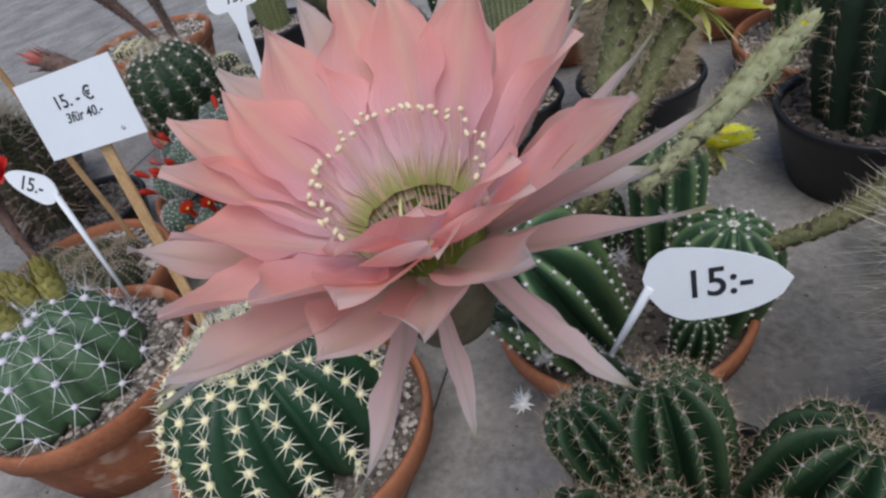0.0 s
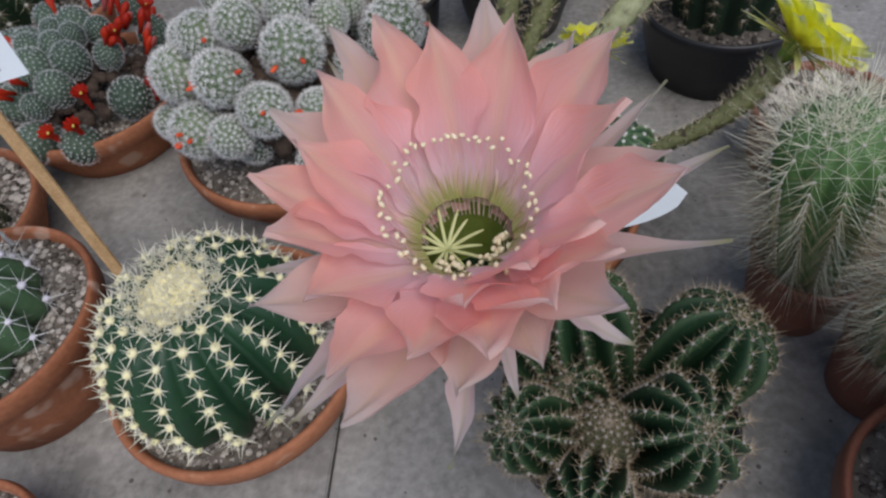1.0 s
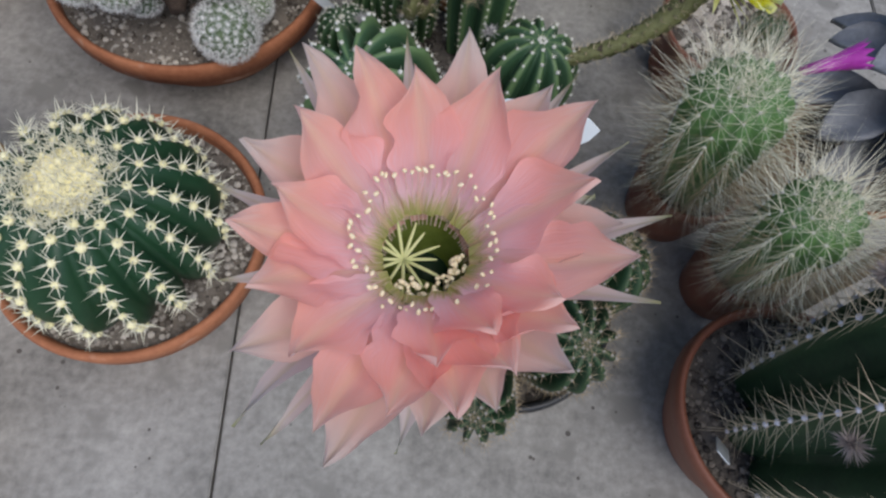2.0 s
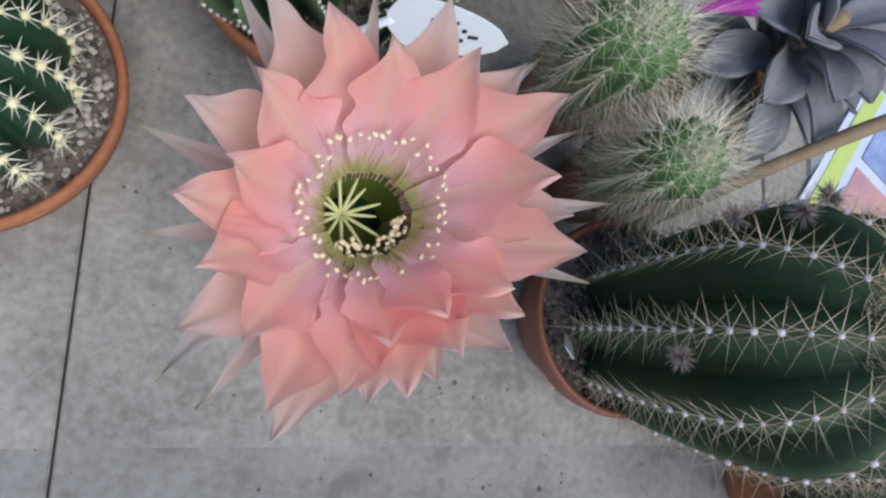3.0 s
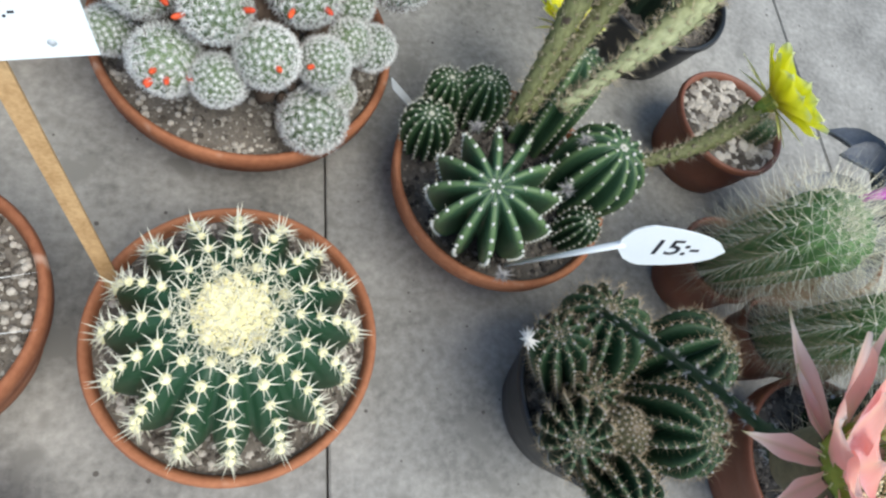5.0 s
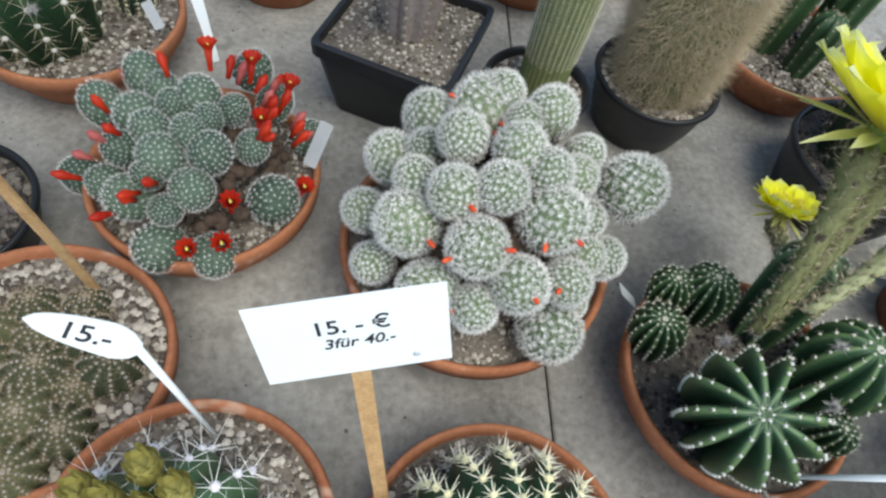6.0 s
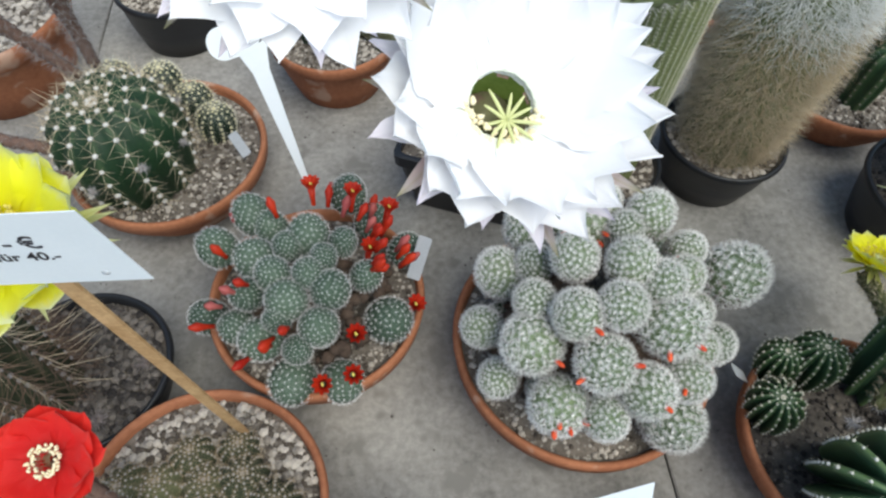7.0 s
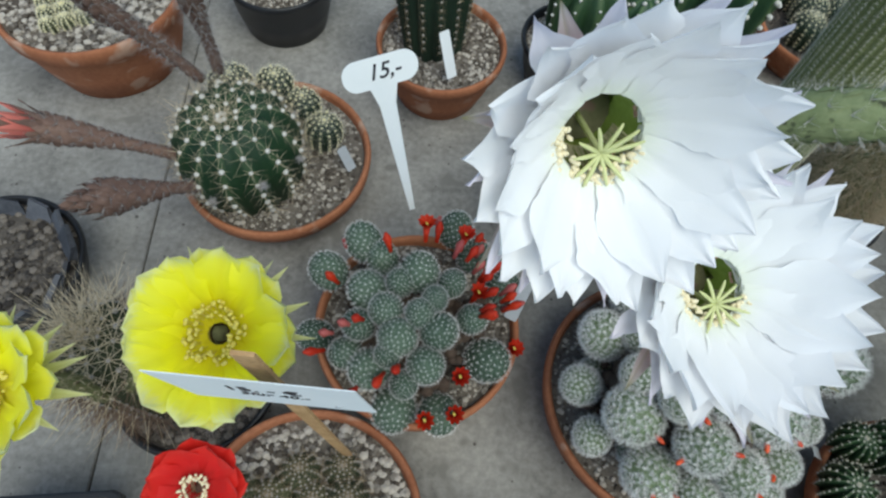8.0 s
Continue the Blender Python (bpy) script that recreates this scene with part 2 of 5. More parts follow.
YBUD = material("olive_bud", (0.20, 0.18, 0.04), (0.42, 0.38, 0.12), 70, 0.7, 0.2, 300)
THROAT = material("green_throat", (0.17, 0.25, 0.03), (0.40, 0.50, 0.12), 40, 0.5, 0.1, 300, translucent=0.35)
STAMEN = material("pale_filament", (0.55, 0.50, 0.30), (0.75, 0.70, 0.50), 200, 0.6, 0, translucent=0.2)
ANTHER = material("cream_anther", (0.72, 0.62, 0.38), (0.88, 0.80, 0.58), 300, 0.8, 0.1)
STIGMA = material("stigma", (0.62, 0.66, 0.28), (0.80, 0.82, 0.46), 150, 0.6, 0.1, translucent=0.2)
WOOD = material("stick_wood", (0.34, 0.19, 0.075), (0.62, 0.40, 0.20), 55, 0.7, 0.15, 420, contrast=0.16)
CANE = material("cane", (0.20, 0.14, 0.08), (0.36, 0.27, 0.17), 40, 0.7, 0.1, 300)
PAPER = material("card_paper", (0.72, 0.77, 0.80), (0.80, 0.84, 0.86), 30, 0.8, 0.03, 500)
PLASTIC = material("label_plastic", (0.76, 0.80, 0.82), (0.84, 0.86, 0.87), 25, 0.35, 0.02, 500)
GREYPLASTIC = material("clear_tag_plastic", (0.36, 0.38, 0.40), (0.52, 0.54, 0.56), 25, 0.3, 0.02, 500)
INK = material("ink", (0.01, 0.01, 0.015), (0.03, 0.03, 0.04), 90, 0.6, 0)
RED = material("red_bloom", (0.46, 0.014, 0.008), (0.74, 0.055, 0.015), 60, 0.5, 0.1, 300, translucent=0.3, vary=0.3)
PINKBUD = material("pink_bud", (0.36, 0.06, 0.06), (0.62, 0.17, 0.15), 60, 0.5, 0.1, 300, translucent=0.2, vary=0.3)
ORANGE = material("red_fruit", (0.52, 0.04, 0.012), (0.76, 0.11, 0.03), 60, 0.45, 0.05, 300, vary=0.3)
SUCC = material("grey_succulent", (0.12, 0.13, 0.15), (0.27, 0.28, 0.31), 30, 0.5, 0.1, 300, vary=0.3)
MAGENTA = material("magenta_bloom", (0.42, 0.03, 0.35), (0.62, 0.08, 0.55), 60, 0.5, 0.1, 300, translucent=0.3)
MOSS = material("mossy_cushion", (0.020, 0.028, 0.013), (0.080, 0.085, 0.040), 90, 0.9, 0.9, 420, vary=0.4)
DRY = material("dry_bloom", (0.16, 0.12, 0.11), (0.38, 0.33, 0.31), 150, 0.9, 0.5, 500)
PRINT = material("printed_paper", (0.45, 0.55, 0.78), (0.80, 0.84, 0.90), 18, 0.4, 0.02, 500)
PRINTINK = material("print_block", (0.35, 0.20, 0.35), (0.75, 0.42, 0.30), 50, 0.4, 0, 500)

PINK = petal_material("salmon_petal", [(0.0, (0.44, 0.48, 0.14)), (0.07, (0.66, 0.58, 0.32)), (0.16, (0.95, 0.73, 0.78)), (0.36, (0.95, 0.63, 0.65)), (0.56, (0.95, 0.54, 0.51)), (0.82, (0.95, 0.48, 0.39)), (1.0, (0.92, 0.66, 0.60))], (0.97, 0.66, 0.48), 0.55, translucent=0.48, streak=0.42)
PINKBACK = petal_material("pale_petal", [(0.0, (0.62, 0.52, 0.36)), (0.4, (0.84, 0.54, 0.49)), (0.75, (0.82, 0.57, 0.51)), (1.0, (0.70, 0.60, 0.56))], (0.76, 0.58, 0.42), 0.45, translucent=0.48)
SEPAL = petal_material("olive_sepal", [(0.0, (0.80, 0.48, 0.42)), (0.5, (0.74, 0.53, 0.51)), (0.85, (0.62, 0.55, 0.53)), (1.0, (0.34, 0.34, 0.16))], (0.52, 0.44, 0.30), 0.5, translucent=0.42)
WHITE = petal_material("white_petal", [(0.0, (0.90, 0.93, 0.82)), (0.25, (0.96, 0.96, 0.96)), (1.0, (0.95, 0.95, 0.97))], (0.97, 0.97, 0.97), 0.2, translucent=0.25, relief=0.08)
LILAC = petal_material("lilac_petal", [(0.0, (0.92, 0.92, 0.90)), (0.5, (0.93, 0.92, 0.95)), (1.0, (0.85, 0.80, 0.90))], (0.90, 0.86, 0.91), 0.3, translucent=0.3, relief=0.12)
YELLOW = petal_material("yellow_petal", [(0.0, (0.80, 0.70, 0.01)), (0.5, (0.97, 0.94, 0.01)), (0.82, (0.96, 0.95, 0.08)), (1.0, (0.80, 0.84, 0.50))], (0.88, 0.80, 0.03), 0.3, translucent=0.42)
YSEPAL = petal_material("yellow_sepal", [(0.0, (0.40, 0.42, 0.10)), (0.5, (0.66, 0.66, 0.20)), (1.0, (0.72, 0.74, 0.45))], (0.60, 0.62, 0.14), 0.4)
CORAL = petal_material("coral_petal", [(0.0, (0.20, 0.07, 0.05)), (0.3, (0.56, 0.14, 0.11)), (0.7, (0.78, 0.24, 0.19)), (1.0, (0.70, 0.20, 0.16))], (0.26, 0.08, 0.06), 0.6)
REDPETAL = petal_material("red_petal", [(0.0, (0.55, 0.02, 0.02)), (0.5, (0.72, 0.012, 0.012)), (1.0, (0.80, 0.03, 0.02))], (0.70, 0.01, 0.01), 0.3)


# ---- building helpers ----
class Geo:
    """A growing mesh: points, faces and, where asked for, coordinates along and across each leaf."""

    def __init__(self):
        self.v, self.f, self.uv = [], [], []

    def add(self, verts, faces):
        n = len(self.v)
        self.v += [tuple(p) for p in verts]
        self.f += [tuple(i + n for i in f) for f in faces]

    def spine(self, p, d, length, r):
        d = Vector(d).normalized()
        a = d.orthogonal().normalized() * r
        b = d.cross(a)
        p = Vector(p)
        self.add([p + a, p - a * 0.5 + b * 0.87, p - a * 0.5 - b * 0.87, p + d * length], [(0, 1, 3), (1, 2, 3), (2, 0, 3)])

    def blob(self, c, r, squash=1.0, turn=0.0, axis=None):
        c = Vector(c)
        q = Vector((0, 0, 1)).rotation_difference(Vector(axis)) if axis is not None else Euler((0, 0, turn)).to_quaternion()
        verts = [c + q @ Vector((0, 0, -r * squash))]
        for k, z in ((0, -0.45), (1, 0.45)):
            w = math.sqrt(1 - z * z) * r
            verts += [c + q @ Vector((w * math.cos(i * 1.2566 + k * 0.628 + turn), w * math.sin(i * 1.2566 + k * 0.628 + turn), z * r * squash)) for i in range(5)]
        verts.append(c + q @ Vector((0, 0, r * squash)))
        faces = [(0, 1 + (i + 1) % 5, 1 + i) for i in range(5)]
        faces += [(1 + i, 1 + (i + 1) % 5, 6 + i) for i in range(5)] + [(6 + i, 1 + (i + 1) % 5, 6 + (i + 1) % 5) for i in range(5)]
        faces += [(11, 6 + i, 6 + (i + 1) % 5) for i in range(5)]
        self.add(verts, faces)

    def tube(self, path, radii, n=8, closed=True):
        path = [Vector(p) for p in path]
        rings, side = [], None
        for i, p in enumerate(path):
            d = (path[min(i + 1, len(path) - 1)] - path[max(i - 1, 0)]).normalized()
            if side is None:
                side = d.orthogonal().normalized()
            side = (side - d * side.dot(d)).normalized()
            up = d.cross(side)
            rings += [p + (side * math.cos(6.28319 * k / n) + up * math.sin(6.28319 * k / n)) * radii[i] for k in range(n)]
        faces = [(i * n + k, i * n + (k + 1) % n, (i + 1) * n + (k + 1) % n, (i + 1) * n + k) for i in range(len(path) - 1) for k in range(n)]
        if closed:
            faces += [tuple(range(n - 1, -1, -1)), tuple(range((len(path) - 1) * n, len(path) * n))]
        self.add(rings, faces)

    def revolve(self, profile, n=56, wobble=0.0):
        verts = []
        for i, (r, z) in enumerate(profile):
            for k in range(n):
                a = 6.28319 * k / n
                s = 1 + wobble * math.sin(3 * a + 1.3) if wobble else 1
                verts.append((r * s * math.cos(a), r * s * math.sin(a), z))
        faces = [(i * n + k, i * n + (k + 1) % n, (i + 1) * n + (k + 1) % n, (i + 1) * n + k) for i in range(len(profile) - 1) for k in range(n)]
        faces.append(tuple(range(n - 1, -1, -1)))
        self.add(verts, faces)


def part(name, geo, mat, parent, label="", smooth=True, kind=""):
    me = bpy.data.meshes.new(name)
    me.from_pydata(geo.v, [], geo.f)
    if geo.uv:
        layer = me.uv_layers.new(name="leaf")
        for loop in me.loops:
            layer.data[loop.index].uv = geo.uv[loop.vertex_index]
    me.polygons.foreach_set("use_smooth", [smooth] * len(me.polygons))
    me.materials.append(mat)
    me.update()
    ob = new(name, me)
    ob.parent = parent
    return tagged(ob, label, "", "", kind)


def twin(ob, parent, m):
    """Another part on the same mesh."""
    o = new(ob.name.split(".")[0], ob.data)
    o.parent = parent
    o.matrix_basis = m
    return o


def thing(name, place, label, category, group="", turn=0.0):
    ob = new(name)
    ob.empty_display_size = 0.02
    ob.matrix_basis = pose(*place, 0, 0, turn)
    return tagged(ob, label, category, group)


def bezier(a, b, c, n):
    a, b, c = Vector(a), Vector(b), Vector(c)
    return [a * (1 - t) ** 2 + b * 2 * t * (1 - t) + c * t * t for t in (i / (n - 1) for i in range(n))]


def aim(place, axis, spin=0.0):
    """A frame at place whose z is axis."""
    q = Vector((0, 0, 1)).rotation_difference(Vector(axis).normalized())
    return Matrix.Translation(place) @ q.to_matrix().to_4x4() @ pose(0, 0, 0, 0, 0, spin)


def pot(parent, r, h, mat, foot=0.72, lip=0.012, band=0.028, soil=SOIL, grit=GRIT, stones=160, rng=None, mound=0.0, depth=0.012, size=1.0):
    """A round pot with a rim band, soil and stones on it. h: height of the rim."""
    rng = rng or random.Random(1)
    wall = 0.005 + r * 0.025
    g = Geo()
    rb = r * foot
    rr = r - lip * 0.45
    g.revolve([(rb * 0.9, 0.0), (rb, 0.002), (rb + (rr - rb) * 0.5, (h - band) * 0.5), (rr - 0.003, h - band - 0.003), (rr - 0.001, h - band), (r - 0.002, h - band + 0.002),
               (r, h - 0.006), (r - 0.001, h - 0.002), (r - wall * 0.35, h), (r - wall * 0.8, h - 0.0015), (r - wall, h - 0.006), (r - wall - 0.002, h - depth - 0.012)], 64, 0.004)
    part("pot", g, mat, parent)
    g = Geo()
    ri, n, m = r - wall - 0.0005, 40, 9
    rows = []
    for i in range(m + 1):
        q = ri * i / m
        for k in range(n):
            a = 6.28319 * k / n
            x, y = q * math.cos(a), q * math.sin(a)
            z = h - depth + mound * (1 - (q / ri) ** 2) + 0.0035 * noise.noise(Vector((x * 45 + rng.random() * 0.2, y * 45, r * 77)))
            rows.append((x, y, z))
    g.add(rows, [(i * n + k, i * n + (k + 1) % n, (i + 1) * n + (k + 1) % n, (i + 1) * n + k) for i in range(m) for k in range(n)])
    part("soil", g, soil, parent)
    g = Geo()
    for i in range(int(stones * 3.6)):
        q, a = ri * 0.97 * math.sqrt(rng.random()), rng.random() * 6.28
        s = rng.uniform(0.0010, 0.0034) * rng.uniform(0.7, 1.2) * size
        g.blob((q * math.cos(a), q * math.sin(a), h - depth + mound * (1 - (q / ri) ** 2) + s * 0.4), s, rng.uniform(0.55, 0.9), rng.random() * 6)
    part("gravel", g, grit, parent, kind="stuff", smooth=False)


def profile_point(s, R, H, dome):
    """Radius, height and slope along a cactus's outline, s from 0 at the foot to 1 at the crown."""
    low = H - dome
    arc = low + (dome + R) * 0.78
    d = s * arc
    if d < low:
        q = d / low
        return R * (0.80 + 0.20 * math.sin(q * 1.5708)), d
    a = min((d - low) / (arc - low), 1.0) * 1.5708
    return R * math.cos(a) ** 0.85 if a < 1.5707 else 0.0, low + dome * math.sin(a)


def ribbed(parent, R, H, ribs, skin, wool, spines, at=(0, 0, 0), axis=(0, 0, 1), depth=0.22, sharp=0.8, dome=None, step=0.016, spine=0.012, count=7,
           thick=0.0004, dip=0.0, seed=1, woolly=0.0016, rise=0.45, rows=26, crown=None, central=1, low=0.12, spin=0.0, name="stem", per=6, under=None):
    """A ribbed cactus stem with wool and spines on its ribs."""
    rng = random.Random(seed)
    dome = dome or min(R * 0.95, H * 0.7)
    m = aim(at, axis, spin)
    n = ribs * per
    g = Geo()
    verts = []

    def surface(th, s):
        r, z = profile_point(s, R, H, dome)
        ridge = abs(math.cos(ribs * th / 2)) ** sharp
        rr = r * (1 - depth * (1 - ridge))
        z -= dip * math.exp(-(r / (0.32 * R)) ** 2)
        return Vector((rr * math.cos(th), rr * math.sin(th), z))

    for i in range(rows + 1):
        s = i / rows * 0.998
        for k in range(n):
            p = surface(6.28319 * k / n, s)
            p += p.normalized() * 0.012 * R * noise.noise(p * 60 + Vector((seed, 0, 0)))
            verts.append(m @ p)
            g.uv.append((s, abs(math.cos(ribs * 3.14159 * k / n))))
    faces = [(i * n + k, i * n + (k + 1) % n, (i + 1) * n + (k + 1) % n, (i + 1) * n + k) for i in range(rows) for k in range(n)]
    faces.append(tuple(range(rows * n, rows * n + n)))
    g.add(verts, faces)
    body = part(name, g, skin, parent)
    gw, gs, gu = Geo(), Geo(), Geo()
    arc = (H - dome) + (dome + R) * 0.78
    many = max(3, int(arc / step))
    for k in range(ribs):
        th = 6.28319 * k / ribs
        for j in range(many + 1):
            s = low + (0.985 - low) * (j + 0.5 * (k % 2)) / (many + 0.5)
            p = surface(th, s)
            e = surface(th, min(s + 0.02, 0.998)) - p
            if e.length < 1e-6:
                continue
            e.normalize()
            side = Vector((-math.sin(th), math.cos(th), 0))
            out = side.cross(e).normalized()
            gw.blob(m @ (p + out * woolly * 0.3), woolly * rng.uniform(0.8, 1.2), 0.8, rng.random() * 6)
            for c in range(count):
                a = 6.28319 * (c + rng.random() * 0.6) / count
                d = (side * math.cos(a) + e * math.sin(a)) + out * rng.uniform(0.6, 1.4) * rise
                (gu if under and s < under[1] + rng.uniform(-.1, .1) else gs).spine(m @ p, m.to_3x3() @ d, spine * rng.uniform(0.65, 1.15), thick)
            for c in range(central):
                d = out + Vector((rng.uniform(-.35, .35), rng.uniform(-.35, .35), rng.uniform(-.1, .5)))
                gs.spine(m @ p, m.to_3x3() @ d, spine * rng.uniform(0.9, 1.35), thick * 1.2)
    part("wool", gw, wool, body, kind="stuff")
    part("spine_coat", gs, spines, body, kind="stuff", smooth=False)
    if under:
        part("old_spine_coat", gu, under[0], body, kind="stuff", smooth=False)
    if crown:
        mat, cr, cz = crown
        gc = Geo()
        for i in range(1500):
            q, a = cr * rng.random() ** 0.7, rng.random() * 6.28
            gc.blob(m @ Vector((q * math.cos(a), q * math.sin(a), H - dip * math.exp(-(q / (0.32 * R)) ** 2) + cz * (1 - (q / cr) ** 2) - 0.003)), rng.uniform(0.0006, 0.0015), 0.9, a)
        part("crown_wool", gc, mat, body, kind="stuff")
        gc = Geo()
        for i in range(620):
            q, a = cr * 1.5 * math.sqrt(rng.random()), rng.random() * 6.28
            gc.spine(m @ Vector((q * math.cos(a), q * math.sin(a), H - dip * math.exp(-(q / (0.32 * R)) ** 2))), m.to_3x3() @ Vector((rng.gauss(0, 0.6), rng.gauss(0, 0.6), 1)), rng.uniform(0.006, 0.011), 0.0005)
        part("spine_crown", gc, spines, body, kind="stuff", smooth=False)
    return body


def head_meshes(seed, skin, white, dark, tubercles, radial, length, thick=0.011, dark_count=1, bump=0.085, tall=1.05, jitter=0.022):
    """A small round head of radius 1 with tubercles in spirals, and its spines."""
    rng = random.Random(seed)
    g, gs, gd = Geo(), Geo(), Geo()
    n, m = 44, 30
    za = 1 - (np.arange(tubercles) + 0.5) / tubercles * 1.72
    aa = np.arange(tubercles) * 2.39996
    wa = np.sqrt(np.maximum(0, 1 - za * za))
    knobs = np.stack((wa * np.cos(aa), wa * np.sin(aa), za), 1)
    knobs += np.random.default_rng(seed).normal(0, jitter, knobs.shape)
    knobs /= np.linalg.norm(knobs, axis=1)[:, None]
    rad = 1.75 / math.sqrt(tubercles)
    pol, azi = np.meshgrid(np.pi * np.arange(m + 1) / m * 0.86, 2 * np.pi * np.arange(n) / n, indexing="ij")
    ball = np.stack((np.sin(pol) * np.cos(azi), np.sin(pol) * np.sin(azi), np.cos(pol)), -1).reshape(-1, 3)
    far_off = np.sqrt(((ball[:, None] - knobs[None]) ** 2).sum(2)).min(1)
    ball = ball * (1 + bump * (1 - np.minimum(1, far_off / rad) ** 2))[:, None] * np.array((1, 1, tall))
    g.add(ball.tolist(), [(i * n + k, (i + 1) * n + k, (i + 1) * n + (k + 1) % n, i * n + (k + 1) % n) for i in range(m) for k in range(n)])
    for x, y, z in knobs.tolist():
        o = Vector((x, y, z))
        u = o.orthogonal().normalized()
        v = o.cross(u)
        tip = Vector((x, y, z * tall)) * (1 + bump)
        old = z < -0.15 + rng.uniform(-0.15, 0.15)
        for c in range(radial):
            b = 6.28319 * (c + rng.random() * 0.5) / radial
            (gd if old and dark_count and c % 3 == 0 else gs).spine(tip, u * math.cos(b) + v * math.sin(b) + o * rng.uniform(0.15, 1.6), length * rng.uniform(0.75, 1.2), thick)
        gs.blob(tip, thick * 1.3, 0.8, rng.random() * 6)
        for c in range(dark_count):
            gd.spine(tip, o + u * rng.uniform(-.6, .6) + v * rng.uniform(-.6, .6), length * rng.uniform(0.8, 1.25), thick * 0.95)
    return g, gs, gd


def leaf(path, width, cup=0.15, wave=0.03, point=0.8, rows=14, cols=8, seed=0, twist=0.0, belly=0.62, base=0.35, up=(0, 0, 1), ragged=0.0):
    """A petal or leaf along a path, with its edges cupped and waved."""
    rng = random.Random(seed)
    g = Geo()
    ph = [rng.random() * 6.28 for _ in range(6)]
    pts = bezier(*path, rows + 1)
    for i in range(rows + 1):
        t = i / rows
        d = (pts[min(i + 1, rows)] - pts[max(i - 1, 0)]).normalized()
        side = d.cross(Vector(up)).normalized()
        nor = side.cross(d)
        if twist:
            c, s = math.cos(twist * t), math.sin(twist * t)
            side, nor = side * c + nor * s, nor * c - side * s
        if t < belly:
            w = base + (1 - base) * math.sin(t / belly * 1.5708) ** 1.2
        else:
            q = (t - belly) / (1 - belly)
            w = (1 - q ** (1.0 + 1.2 * point)) * (1 - 0.35 * q) + 0.012
        for k in range(cols + 1):
            v = 2 * k / cols - 1
            edge = 1 + wave * 1.6 * math.sin(t * 13 + ph[0] + (2 if v > 0 else 0)) * abs(v) + ragged * abs(v) * noise.noise(Vector((t * 7, v * 2, seed * 1.37)))
            y = v * w * width / 2 * edge
            z = cup * width * (v * v) * w + wave * width * math.sin(t * 9 + ph[1] + v * 2.2) * abs(v) * (0.3 + t) + 0.02 * width * math.sin(v * 7 + ph[2]) * t
            z -= 0.035 * width * math.exp(-(v / 0.18) ** 2) * (1 - t * 0.5)
            g.v.append(tuple(pts[i] + side * y + nor * z))
            g.uv.append((t, k / cols))
    c1 = cols + 1
    g.f = [(i * c1 + k, i * c1 + k + 1, (i + 1) * c1 + k + 1, (i + 1) * c1 + k) for i in range(rows) for k in range(cols)]
    return g


def scaly_tube(parent, path, radii, mat, scales=40, size=0.010, seed=1, name="tube", fuzz=0, fuzz_mat=None):
    """A flower tube or bud: a tapering stalk clad in small pointed scales."""
    rng = random.Random(seed)
    g = Geo()
    g.tube(path, radii, 14)
    n = len(path)
    hairs = Geo()
    for i in range(scales):
        t = (i + 0.5) / scales
        x = t * (n - 1)
        j = min(int(x), n - 2)
        p = Vector(path[j]).lerp(Vector(path[j + 1]), x - j)
        r = radii[j] + (radii[j + 1] - radii[j]) * (x - j)
        d = (Vector(path[j + 1]) - Vector(path[j])).normalized()
        u = d.orthogonal().normalized()
        v = d.cross(u)
        a = i * 2.39996
        o = u * math.cos(a) + v * math.sin(a)
        s = o.cross(d)
        b = p + o * r * 0.96
        w = size * 0.32
        g.add([b - s * w, b + s * w, b + d * size * 0.6 + o * size * 0.10 + s * w * 0.7, b + d * size + o * size * 0.12, b + d * size * 0.6 + o * size * 0.10 - s * w * 0.7, b + d * size * 0.35 + o * size * 0.22],
              [(0, 1, 5), (1, 2, 5), (2, 3, 5), (3, 4, 5), (4, 0, 5)])
        for c in range(fuzz):
            hairs.spine(b, o + d * rng.uniform(-.5, 1.2) + s * rng.uniform(-1, 1), size * rng.uniform(0.6, 1.3), 0.00018)
    ob = part(name, g, mat, parent)
    if fuzz:
        part("hair_coat", hairs, fuzz_mat, ob, kind="stuff", smooth=False)
    return ob


def stamens(parent, m, ring, height, count, root, root_z, spread=0.12, seed=1, anther=0.0016, thick=0.00022, arc=(0, 360), thread=None, dust=None, tilt=0.0):
    rng = random.Random(seed)
    g, ga = Geo(), Geo()
    for i in range(count):
        a = radians(arc[0] + (arc[1] - arc[0]) * (i + rng.uniform(-.4, .4)) / count)
        q = ring * rng.uniform(1 - spread, 1 + spread)
        tip = Vector((q * math.cos(a), q * math.sin(a), height * rng.uniform(0.82, 1.12) + tilt * math.sin(a)))
        foot = Vector((root * math.cos(a), root * math.sin(a), root_z))
        mid = foot.lerp(tip, 0.55) + Vector((math.cos(a), math.sin(a), 0)) * root * 0.12
        g.tube([m @ p for p in bezier(foot, mid, tip, 6)], [thick] * 6, 4, False)
        ga.blob(m @ tip, anther * rng.uniform(0.8, 1.15), 1.7, 0, m.to_3x3() @ Vector((rng.uniform(-1, 1), rng.uniform(-1, 1), 0.6)))
    part("filament_ring", g, thread or STAMEN, parent, kind="stuff")
    part("anther_ring", ga, dust or ANTHER, parent, kind="stuff")


